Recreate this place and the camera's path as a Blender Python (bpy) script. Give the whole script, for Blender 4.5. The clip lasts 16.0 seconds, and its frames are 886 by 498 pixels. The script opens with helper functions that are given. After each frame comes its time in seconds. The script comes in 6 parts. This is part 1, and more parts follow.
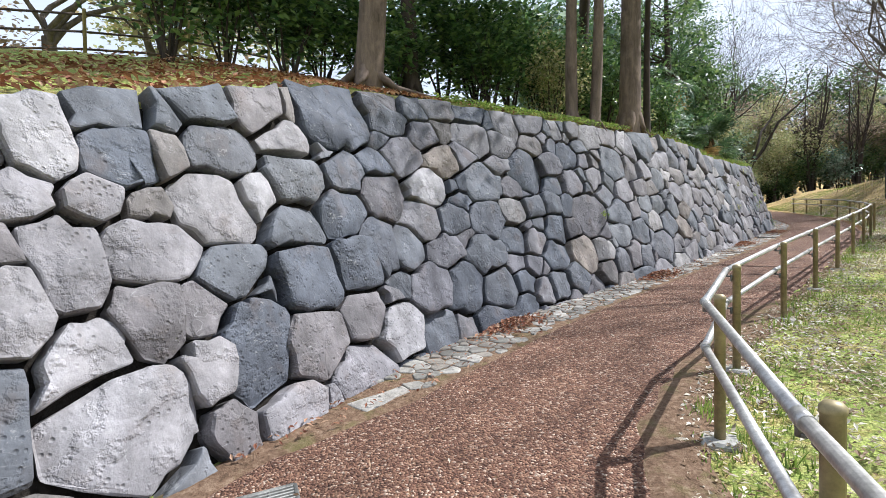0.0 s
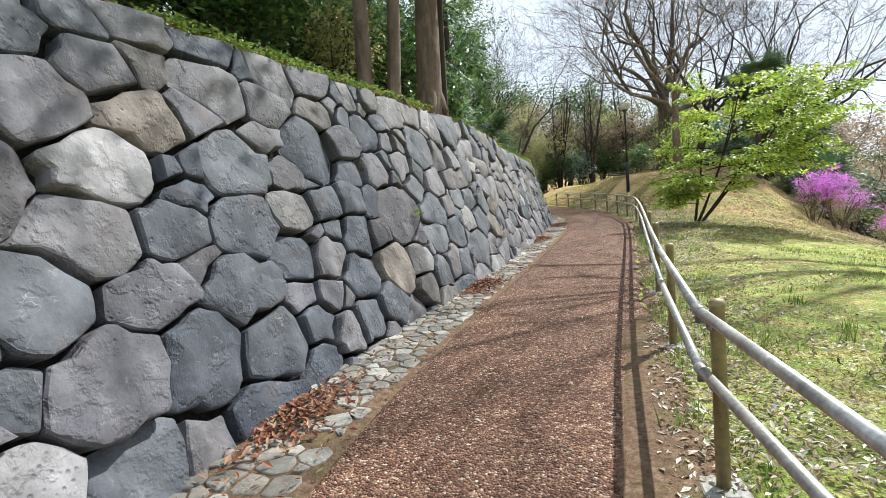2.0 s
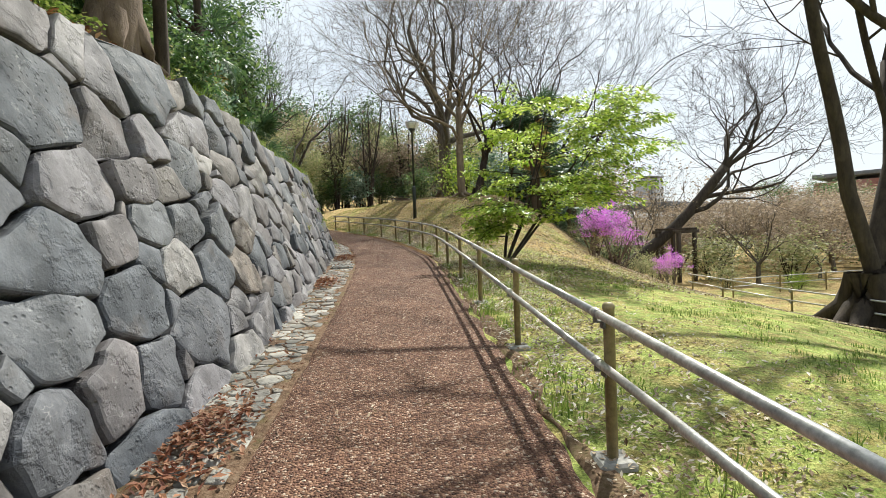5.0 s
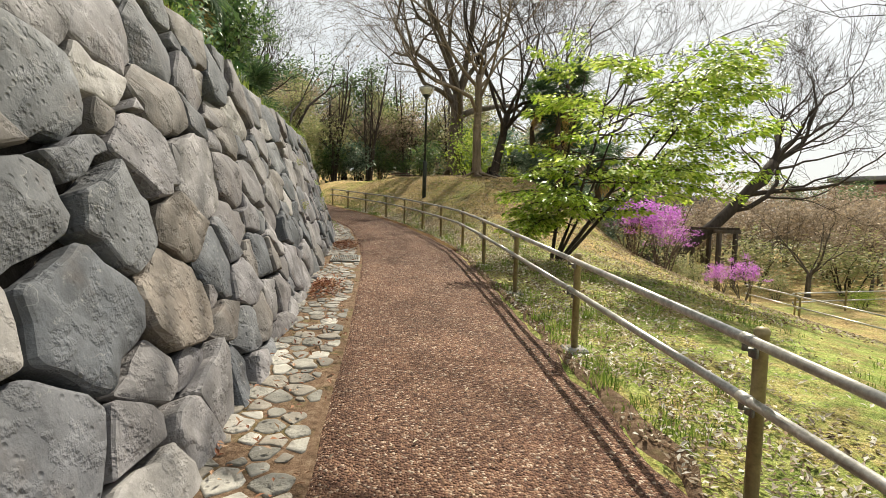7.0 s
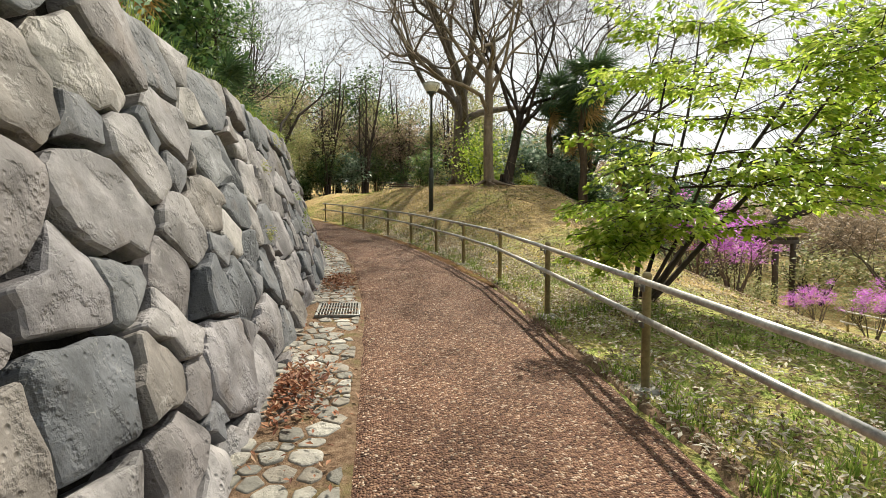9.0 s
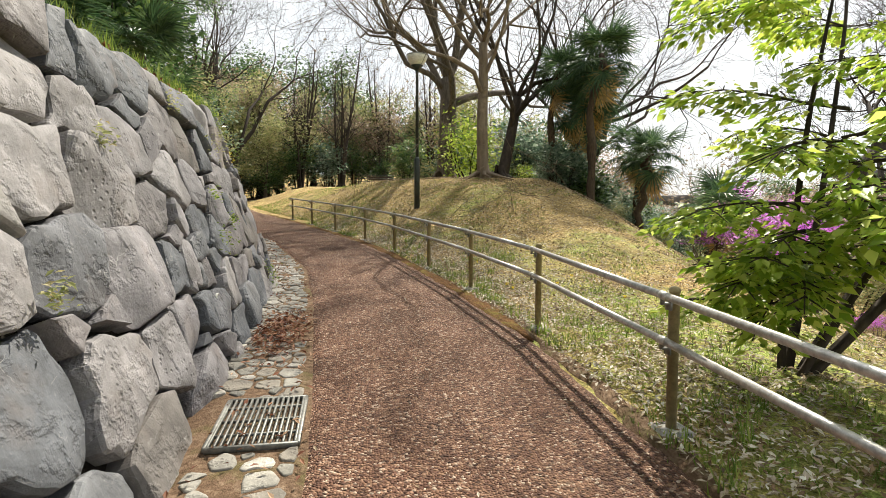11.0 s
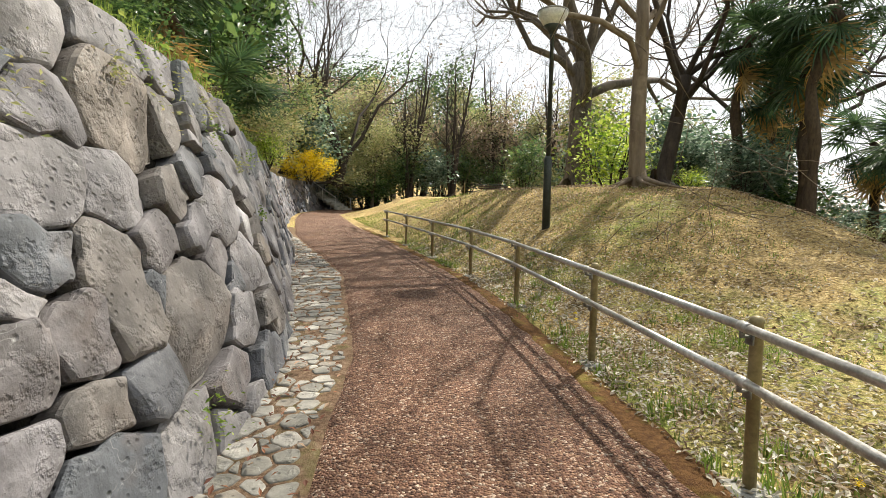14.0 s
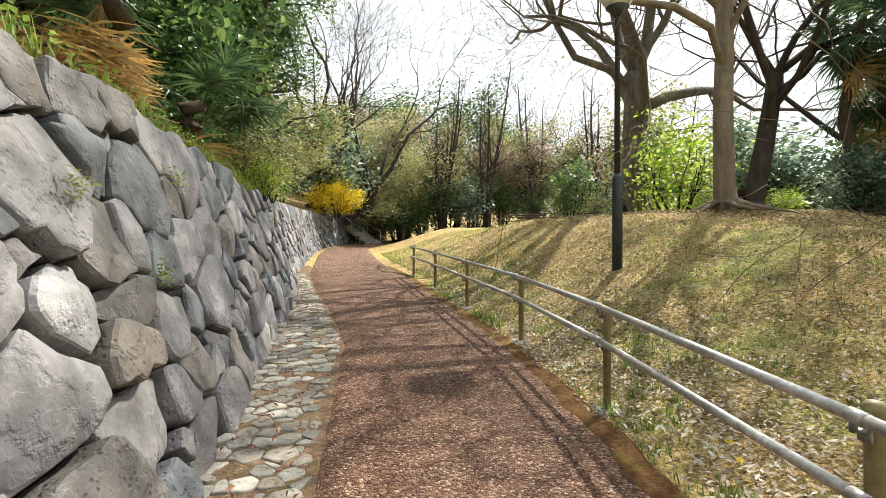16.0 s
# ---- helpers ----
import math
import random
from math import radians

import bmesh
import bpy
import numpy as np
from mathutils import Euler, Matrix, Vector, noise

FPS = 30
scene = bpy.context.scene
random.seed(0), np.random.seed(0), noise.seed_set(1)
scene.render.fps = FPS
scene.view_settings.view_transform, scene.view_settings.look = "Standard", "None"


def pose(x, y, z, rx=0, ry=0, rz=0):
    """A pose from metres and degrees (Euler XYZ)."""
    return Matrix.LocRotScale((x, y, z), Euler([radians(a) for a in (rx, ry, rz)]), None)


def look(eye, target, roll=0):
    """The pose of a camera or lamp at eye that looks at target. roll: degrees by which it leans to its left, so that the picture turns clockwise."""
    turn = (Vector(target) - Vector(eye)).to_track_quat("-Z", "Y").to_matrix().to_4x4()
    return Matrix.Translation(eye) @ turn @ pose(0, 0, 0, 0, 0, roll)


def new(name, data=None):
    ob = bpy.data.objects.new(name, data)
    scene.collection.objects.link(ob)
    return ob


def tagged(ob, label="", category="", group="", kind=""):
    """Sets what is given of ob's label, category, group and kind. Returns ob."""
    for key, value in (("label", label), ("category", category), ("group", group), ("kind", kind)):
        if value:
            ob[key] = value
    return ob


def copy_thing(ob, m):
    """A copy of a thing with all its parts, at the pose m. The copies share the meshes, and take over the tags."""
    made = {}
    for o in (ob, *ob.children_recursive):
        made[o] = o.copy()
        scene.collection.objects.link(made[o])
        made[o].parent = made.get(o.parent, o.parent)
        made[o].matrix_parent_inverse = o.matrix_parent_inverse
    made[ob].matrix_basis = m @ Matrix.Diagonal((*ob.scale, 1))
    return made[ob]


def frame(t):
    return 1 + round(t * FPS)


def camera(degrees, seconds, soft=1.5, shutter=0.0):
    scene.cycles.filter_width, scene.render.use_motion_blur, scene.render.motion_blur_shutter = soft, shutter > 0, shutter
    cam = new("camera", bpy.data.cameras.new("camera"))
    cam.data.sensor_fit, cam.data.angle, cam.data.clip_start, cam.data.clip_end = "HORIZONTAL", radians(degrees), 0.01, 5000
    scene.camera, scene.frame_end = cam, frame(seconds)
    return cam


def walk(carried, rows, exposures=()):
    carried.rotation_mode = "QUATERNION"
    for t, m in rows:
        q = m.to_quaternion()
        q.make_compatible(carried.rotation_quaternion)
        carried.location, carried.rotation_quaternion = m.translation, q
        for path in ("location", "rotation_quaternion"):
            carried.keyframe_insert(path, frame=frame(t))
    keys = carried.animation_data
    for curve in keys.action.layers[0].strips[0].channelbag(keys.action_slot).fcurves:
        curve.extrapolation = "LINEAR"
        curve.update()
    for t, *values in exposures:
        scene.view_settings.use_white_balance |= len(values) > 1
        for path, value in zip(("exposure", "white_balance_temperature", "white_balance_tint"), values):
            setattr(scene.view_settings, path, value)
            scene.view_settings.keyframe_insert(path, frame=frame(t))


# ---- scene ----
cam = camera(82.6, 16.0, 0.8)
PATH = [
    (0, (2.575, 0.856, 1.406), (1.182, 2.291, 1.361), -0.8),
    (0.5, (2.147, 1.241, 1.445), (0.898, 2.801, 1.372), -1.9),
    (1, (1.766, 1.69, 1.447), (0.678, 3.364, 1.333), -2.6),
    (1.5, (1.477, 2.198, 1.466), (0.611, 3.996, 1.344), -3.2),
    (2, (1.225, 2.774, 1.52), (0.529, 4.648, 1.442), -3.4),
    (2.5, (1.059, 3.255, 1.56), (0.566, 5.193, 1.501), -4.1),
    (3, (0.868, 3.976, 1.574), (0.581, 5.954, 1.497), -3.3),
    (3.5, (0.768, 4.523, 1.619), (0.676, 6.515, 1.471), -2.1),
    (4, (0.646, 5.21, 1.679), (0.601, 7.202, 1.501), -2.6),
    (4.5, (0.593, 5.766, 1.747), (0.704, 7.759, 1.615), -2.0),
    (5, (0.48, 6.424, 1.794), (0.657, 8.416, 1.757), -2.0),
    (5.2, (0.422, 6.648, 1.816), (0.619, 8.638, 1.823), -1.3),
    (7.3, (-0.005, 9.353, 2.032), (0.227, 11.335, 1.901), 2.4),
    (7.5, (-0.013, 9.614, 2.049), (0.282, 11.588, 1.922), 2.5),
    (8, (-0.072, 10.332, 2.077), (0.185, 12.313, 1.976), 0.5),
    (8.5, (-0.097, 10.965, 2.102), (0.234, 12.93, 1.933), 0.7),
    (9, (-0.184, 11.727, 2.184), (0.037, 13.713, 2.103), 0.2),
    (9.2, (-0.19, 11.93, 2.186), (0.032, 13.916, 2.109), 1.4),
    (11.3, (-0.098, 14.823, 2.414), (0.208, 16.797, 2.305), 0.1),
    (11.5, (-0.077, 15.081, 2.423), (0.173, 17.064, 2.359), 1.0),
    (12, (-0.103, 15.823, 2.461), (0.001, 17.82, 2.496), 2.5),
    (12.5, (-0.044, 16.394, 2.521), (0.055, 18.392, 2.562), 3.2),
    (13, (-0.075, 17.086, 2.593), (-0.154, 19.084, 2.613), 1.0),
    (13.5, (-0.016, 17.659, 2.641), (-0.074, 19.658, 2.606), 1.9),
    (14, (-0.061, 18.365, 2.668), (-0.194, 20.359, 2.595), 1.5),
    (14.5, (-0.012, 18.873, 2.754), (-0.193, 20.865, 2.739), 0.5),
    (15, (-0.054, 19.504, 2.785), (-0.274, 21.491, 2.828), 0.8),
    (15.5, (-0.049, 20.096, 2.819), (-0.289, 22.082, 2.843), 0.3),
    (16, (-0.25, 20.581, 2.867), (-0.523, 22.561, 2.911), 0.5),
]
EXPOSURES = [(0.0, 0.70, 5850, 12), (1.5, 0.70, 6000, 8), (3.5, 0.58, 6300, 5), (5.0, 0.55, 6400, 5), (7.5, 0.50, 7150, 7), (9.0, 0.62, 7100, 6), (11.5, 0.74, 6900, 8), (12.5, 0.68, 6900, 8), (13.5, 0.74, 6900, 8), (14.5, 1.05, 6900, 7), (16.0, 1.13, 6800, 5)]
walk(cam, [(t, look(eye, target, roll)) for t, eye, target, roll in PATH], EXPOSURES)

# ---- light ----
SUN_AZ = math.atan2(0.86, 0.52)       # the sun stands ahead and to the east of the path
SUN_EL = radians(51)
world = bpy.data.worlds.new("sky")
scene.world = world
world.use_nodes = True
wn = world.node_tree
sky = wn.nodes.new("ShaderNodeTexSky")
sky.sky_type, sky.sun_disc = "NISHITA", False
sky.sun_elevation, sky.sun_rotation = SUN_EL, math.pi / 2 - SUN_AZ
sky.air_density, sky.dust_density, sky.ozone_density = 1.0, 3.0, 0.6
wbg = wn.nodes["Background"]
wtc = wn.nodes.new("ShaderNodeTexCoord")
wno = wn.nodes.new("ShaderNodeTexNoise")
wno.inputs["Scale"].default_value, wno.inputs["Detail"].default_value = 2.2, 6.0
wn.links.new(wtc.outputs["Generated"], wno.inputs["Vector"])
wrm = wn.nodes.new("ShaderNodeValToRGB")
wrm.color_ramp.elements[0].position, wrm.color_ramp.elements[1].position = 0.30, 0.62
wrm.color_ramp.elements[0].color = (0.62, 0.62, 0.62, 1)
wrm.color_ramp.elements[1].color = (0.95, 0.95, 0.95, 1)
wn.links.new(wno.outputs["Fac"], wrm.inputs["Fac"])
wmx = wn.nodes.new("ShaderNodeMix")
wmx.data_type = "RGBA"
wn.links.new(wrm.outputs["Color"], wmx.inputs[0])
wn.links.new(sky.outputs["Color"], wmx.inputs[6])
wmx.inputs[7].default_value = (6.4, 6.8, 7.4, 1)    # thin bright cloud
wn.links.new(wmx.outputs[2], wbg.inputs["Color"])
wbg.inputs["Strength"].default_value = 0.10
sun = new("sun", bpy.data.lights.new("sun", "SUN"))
sun.data.energy, sun.data.angle, sun.data.color = 5.0, radians(0.6), (1.0, 0.95, 0.87)
sun.matrix_world = look((math.cos(SUN_AZ) * math.cos(SUN_EL) * 90, math.sin(SUN_AZ) * math.cos(SUN_EL) * 90, math.sin(SUN_EL) * 90), (0, 0, 0))


# ---- mesh helpers ----
def mesh_from(name, verts, faces, material, smooth=False):
    me = bpy.data.meshes.new(name)
    me.from_pydata([tuple(v) for v in np.asarray(verts, float).tolist()], [], faces if isinstance(faces, list) else faces.tolist())
    if material is not None:
        me.materials.append(material)
    if smooth:
        me.polygons.foreach_set("use_smooth", [True] * len(me.polygons))
    me.update()
    return me


def part(name, bm, material, parent=None, label="", smooth=True):
    """One mesh object out of a bmesh, or out of (verts, faces), or of a ready mesh."""
    if isinstance(bm, tuple):
        me = mesh_from(name, bm[0], bm[1], material, smooth)
    elif isinstance(bm, bpy.types.Mesh):
        me = bm
    else:
        me = bpy.data.meshes.new(name)
        bmesh.ops.recalc_face_normals(bm, faces=bm.faces)
        bm.to_mesh(me)
        bm.free()
        me.materials.append(material)
        if smooth:
            me.polygons.foreach_set("use_smooth", [len(p.vertices) <= 4 for p in me.polygons])
    ob = new(name, me)
    if parent is not None:
        ob.parent = parent
    if label:
        ob["label"] = label
    return ob


def empty(name, m, label, category, group="", kind=""):
    ob = new(name)
    ob.empty_display_size = 0.1
    ob.matrix_world = m
    return tagged(ob, label, category, group, kind)


def box(bm, cx, cy, cz, sx, sy, sz, bevel=0.0, rot=None):
    m = Matrix.Translation((cx, cy, cz)) @ (rot or Matrix()) @ Matrix.Diagonal((sx, sy, sz, 1))
    r = bmesh.ops.create_cube(bm, size=1.0, matrix=m)
    if bevel:
        es = {e for v in r["verts"] for e in v.link_edges}
        bmesh.ops.bevel(bm, geom=list(es), offset=bevel, segments=1, affect="EDGES")
    return bm


def rod(bm, a, b, r0, r1=None, n=10):
    a, b = Vector(a), Vector(b)
    d = b - a
    m = Matrix.Translation((a + b) / 2) @ d.to_track_quat("Z", "Y").to_matrix().to_4x4()
    bmesh.ops.create_cone(bm, cap_ends=True, segments=n, radius1=r0, radius2=r0 if r1 is None else r1, depth=d.length, matrix=m)
    return bm


def lathe(bm, profile, n=20, at=(0, 0, 0)):
    """A turned body out of (radius, height) pairs."""
    rings = []
    for r, z in profile:
        rings.append([bm.verts.new((at[0] + r * math.cos(2 * math.pi * k / n), at[1] + r * math.sin(2 * math.pi * k / n), at[2] + z)) for k in range(n)])
    for a, b in zip(rings, rings[1:]):
        for k in range(n):
            bm.faces.new((a[k], a[(k + 1) % n], b[(k + 1) % n], b[k]))
    bm.faces.new(rings[0][::-1])
    bm.faces.new(rings[-1])
    return bm


# ---- materials ----
class Nodes:
    """A material's nodes, in short."""

    def __init__(self, name, rough=0.8, metal=0.0, spec=0.4):
        self.m = bpy.data.materials.new(name)
        self.m.use_nodes = True
        self.t = self.m.node_tree
        self.b = self.t.nodes["Principled BSDF"]
        self.b.inputs["Roughness"].default_value = rough
        self.b.inputs["Metallic"].default_value = metal
        self.b.inputs["Specular IOR Level"].default_value = spec
        self.tc = self.t.nodes.new("ShaderNodeTexCoord")
        self.co = self.tc.outputs["Object"]

    def put(self, a, b):
        if isinstance(a, bpy.types.NodeSocket):
            self.t.links.new(a, b)
        else:
            b.default_value = a if not isinstance(a, tuple) or len(a) != 3 or b.type != "RGBA" else (*a, 1)

    def noise(self, scale, detail=4.0, rough=0.6, stretch=None, lacun=2.0):
        n = self.t.nodes.new("ShaderNodeTexNoise")
        n.inputs["Scale"].default_value, n.inputs["Detail"].default_value, n.inputs["Roughness"].default_value = scale, detail, rough
        co = self.co
        if stretch:
            mp = self.t.nodes.new("ShaderNodeMapping")
            mp.inputs["Scale"].default_value = stretch
            self.put(co, mp.inputs["Vector"])
            co = mp.outputs["Vector"]
        self.put(co, n.inputs["Vector"])
        return n.outputs["Fac"]

    def cells(self, scale, out="Color", feature="F1", rnd=1.0):
        n = self.t.nodes.new("ShaderNodeTexVoronoi")
        n.feature = feature
        n.inputs["Scale"].default_value = scale
        n.inputs["Randomness"].default_value = rnd
        self.put(self.co, n.inputs["Vector"])
        return n.outputs[out]

    def ramp(self, fac, stops, mode="LINEAR"):
        r = self.t.nodes.new("ShaderNodeValToRGB")
        r.color_ramp.interpolation = mode
        el = r.color_ramp.elements
        while len(el) < len(stops):
            el.new(0.5)
        for e, (p, c) in zip(el, stops):
            e.position, e.color = p, ((c, c, c, 1) if isinstance(c, (int, float)) else (*c, 1))
        self.put(fac, r.inputs["Fac"])
        return r.outputs["Color"]

    def mix(self, fac, a, b, mode="MIX"):
        n = self.t.nodes.new("ShaderNodeMix")
        n.data_type, n.blend_type = "RGBA", mode
        for v, s in ((fac, n.inputs[0]), (a, n.inputs[6]), (b, n.inputs[7])):
            self.put(v, s)
        return n.outputs[2]

    def math(self, op, a, b=0.0):
        n = self.t.nodes.new("ShaderNodeMath")
        n.operation = op
        self.put(a, n.inputs[0])
        self.put(b, n.inputs[1])
        return n.outputs[0]

    def rand(self):
        return self.t.nodes.new("ShaderNodeObjectInfo").outputs["Random"]

    def island(self):
        return self.t.nodes.new("ShaderNodeNewGeometry").outputs["Random Per Island"]

    def bump(self, height, strength=0.4, dist=0.02):
        n = self.t.nodes.new("ShaderNodeBump")
        n.inputs["Strength"].default_value, n.inputs["Distance"].default_value = strength, dist
        self.put(height, n.inputs["Height"])
        self.t.links.new(n.outputs["Normal"], self.b.inputs["Normal"])

    def done(self, color, rough=None):
        self.put(color, self.b.inputs["Base Color"])
        if rough is not None:
            self.put(rough, self.b.inputs["Roughness"])
        return self.m


def stone_material(name, random_from="object", tones=None):
    """Split andesite: mottled, scratched and chipped, some faces pitted, with pale lichen."""
    k = Nodes(name, 0.78, spec=0.35)
    tones = tones or [(0.0, (0.094, 0.104, 0.127)), (0.15, (0.186, 0.179, 0.198)), (0.29, (0.121, 0.128, 0.148)), (0.43, (0.217, 0.208, 0.224)), (0.55, (0.156, 0.144, 0.153)),
                      (0.67, (0.247, 0.235, 0.244)), (0.80, (0.160, 0.145, 0.136)), (0.89, (0.150, 0.159, 0.176)), (0.965, (0.323, 0.304, 0.293))]
    who = k.rand() if random_from == "object" else k.island()
    base = k.ramp(who, tones, "CONSTANT")
    c = k.mix(1.0, base, k.ramp(k.noise(2.6, 5, 0.65), [(0.32, 0.66), (0.5, 1.0), (0.68, 1.36)]), "MULTIPLY")
    fine = k.noise(60, 5, 0.65)
    c = k.mix(1.0, c, k.ramp(fine, [(0.3, 0.90), (0.7, 1.10)]), "MULTIPLY")
    mid = k.noise(8.5, 7, 0.68)
    c = k.mix(1.0, c, k.ramp(mid, [(0.34, 0.82), (0.5, 1.0), (0.68, 1.18)]), "MULTIPLY")
    c = k.mix(0.6, c, k.ramp(k.noise(5.0, 4, 0.6, (1, 1, 0.25)), [(0.42, 0.72), (0.6, 1.12)]), "MULTIPLY")
    # pale scratches and veins
    vein = k.math("ABSOLUTE", k.math("SUBTRACT", k.noise(3.4, 3, 0.55, (1, 1, 1.9)), 0.5))
    vein = k.ramp(vein, [(0.0, 1.0), (0.006, 0.0)])
    where = k.ramp(k.noise(5.5, 3, 0.6), [(0.50, 0.0), (0.62, 1.0)])
    c = k.mix(k.math("MULTIPLY", k.math("MULTIPLY", vein, where), 0.55), c, (0.40, 0.40, 0.39))
    lichen = k.ramp(k.noise(9.5, 9, 0.8), [(0.60, 0.0), (0.65, 1.0)])
    c = k.mix(k.math("MULTIPLY", lichen, 0.34), c, (0.38, 0.38, 0.37))
    rust = k.ramp(k.noise(3.1, 4, 0.6), [(0.56, 0.0), (0.75, 1.0)])
    c = k.mix(k.math("MULTIPLY", rust, 0.33), c, (0.15, 0.100, 0.070))
    # coarse pits on about a third of the stones only
    pits = k.ramp(k.cells(24, "Distance"), [(0.10, 0.0), (0.30, 1.0)])
    pitmask = k.ramp(k.math("ADD", k.noise(3.0, 3), k.math("MULTIPLY", k.math("FRACT", k.math("MULTIPLY", who, 7.3)), 0.3)), [(0.66, 1.0), (0.74, 0.0)])
    pit = k.mix(pitmask, pits, (1, 1, 1))
    c = k.mix(1.0, c, k.ramp(pit, [(0.0, 0.74), (1.0, 1.0)]), "MULTIPLY")
    h = k.math("ADD", k.math("MULTIPLY", k.noise(5.0, 8, 0.6), 0.55), k.math("ADD", k.math("MULTIPLY", fine, 0.09), k.math("ADD", k.math("MULTIPLY", pit, 0.22), k.math("MULTIPLY", k.ramp(k.noise(3.6, 6, 0.6), [(0.47, 0.0), (0.55, 1.0)]), 0.32))))
    k.bump(h, 0.62, 0.05)
    return k.done(c, k.ramp(mid, [(0.3, 0.6), (0.7, 0.9)]))


def path_material():
    k = Nodes("red_gravel", 0.86, spec=0.3)
    chips = k.cells(72, "Color")
    sep = k.t.nodes.new("ShaderNodeSeparateColor")
    k.put(chips, sep.inputs[0])
    c = k.ramp(sep.outputs[0], [(0.0, (0.050, 0.024, 0.015)), (0.35, (0.122, 0.058, 0.038)), (0.62, (0.175, 0.090, 0.055)), (0.88, (0.27, 0.158, 0.102)), (0.982, (0.44, 0.34, 0.26))])
    patch = k.ramp(k.noise(1.3, 6, 0.7), [(0.30, 0.66), (0.70, 1.30)])
    c = k.mix(1.0, c, patch, "MULTIPLY")
    dirt = k.ramp(k.noise(2.6, 5, 0.65), [(0.60, 0.0), (0.76, 1.0)])
    c = k.mix(k.math("MULTIPLY", dirt, 0.35), c, (0.20, 0.145, 0.085))
    k.bump(k.math("ADD", k.math("MULTIPLY", k.cells(72, "Distance"), -1.0), k.math("MULTIPLY", k.noise(30, 4), 0.6)), 1.0, 0.016)
    return k.done(c)


def ground_material():
    """Mossy lawn towards the foot of the slope, straw-coloured and bare on the mound."""
    k = Nodes("lawn", 0.92, spec=0.2)
    moss = k.ramp(k.noise(7.5, 6, 0.7), [(0.25, (0.135, 0.222, 0.037)), (0.5, (0.30, 0.37, 0.085)), (0.75, (0.60, 0.60, 0.22))])
    soil = k.ramp(k.noise(24, 6, 0.75), [(0.36, (0.075, 0.052, 0.022)), (0.5, (0.42, 0.285, 0.105)), (0.66, (0.74, 0.60, 0.33))])
    sep = k.t.nodes.new("ShaderNodeSeparateXYZ")
    k.put(k.co, sep.inputs[0])
    along = k.t.nodes.new("ShaderNodeMapRange")
    for n, v in ((1, 13.0), (2, 27.0), (3, 0.15), (4, -0.14)):
        along.inputs[n].default_value = v
    k.put(sep.outputs[1], along.inputs[0])
    m = k.ramp(k.math("ADD", k.noise(0.55, 5, 0.62), along.outputs[0]), [(0.40, 0.0), (0.60, 1.0)])
    m2 = k.ramp(k.noise(4.0, 7, 0.75), [(0.42, 0.0), (0.54, 1.0)])
    c = k.mix(k.math("MULTIPLY", m, k.math("ADD", k.math("MULTIPLY", m2, 0.65), 0.35)), soil, moss)
    c = k.mix(1.0, c, k.ramp(k.noise(1.6, 6, 0.72), [(0.34, 0.52), (0.5, 1.0), (0.68, 1.30)]), "MULTIPLY")
    c = k.mix(1.0, c, k.ramp(k.noise(60, 4, 0.75), [(0.32, 0.5), (0.68, 1.45)]), "MULTIPLY")
    bits = k.ramp(k.cells(34, "Distance"), [(0.16, 1.0), (0.24, 0.0)])
    some = k.ramp(k.noise(3.2, 5, 0.7), [(0.46, 0.0), (0.58, 1.0)])
    c = k.mix(k.math("MULTIPLY", k.math("MULTIPLY", bits, some), 0.75), c, (0.52, 0.47, 0.36))
    k.bump(k.math("ADD", k.noise(26, 6, 0.75), k.math("MULTIPLY", k.noise(90, 3), 0.5)), 0.9, 0.04)
    return k.done(c)


def soil_material():
    k = Nodes("dark_soil", 0.95, spec=0.1)
    c = k.ramp(k.noise(18, 6, 0.7), [(0.3, (0.010, 0.009, 0.008)), (0.6, (0.028, 0.024, 0.020)), (0.8, (0.055, 0.046, 0.036))])
    k.bump(k.noise(30, 6, 0.7), 0.8, 0.03)
    return k.done(c)


def plain(name, color, rough=0.6, metal=0.0, scale=20.0, vary=0.25, bump=0.15, dist=0.004, stretch=None):
    k = Nodes(name, rough, metal)
    f = k.noise(scale, 5, 0.65, stretch)
    g = k.noise(scale * 0.13, 3, 0.6)
    c = k.mix(1.0, color, k.ramp(f, [(0.3, 1 - vary), (0.7, 1 + vary)]), "MULTIPLY")
    c = k.mix(1.0, c, k.ramp(g, [(0.3, 1 - vary), (0.7, 1 + vary)]), "MULTIPLY")
    k.bump(f, bump, dist)
    return k.done(c)


def leaf_material(name, tones, rough=0.5, trans=0.35):
    k = Nodes(name, rough, spec=0.4)
    c = k.ramp(k.island(), [(n / max(1, len(tones) - 1), t) for n, t in enumerate(tones)])
    c = k.mix(1.0, c, k.ramp(k.noise(1.4, 3), [(0.3, 0.75), (0.7, 1.25)]), "MULTIPLY")
    k.done(c)
    tr = k.t.nodes.new("ShaderNodeBsdfTranslucent")
    k.put(c, tr.inputs["Color"])
    mx = k.t.nodes.new("ShaderNodeMixShader")
    mx.inputs[0].default_value = trans
    out = k.t.nodes["Material Output"]
    k.t.links.new(k.b.outputs[0], mx.inputs[1])
    k.t.links.new(tr.outputs[0], mx.inputs[2])
    k.t.links.new(mx.outputs[0], out.inputs["Surface"])
    return k.m


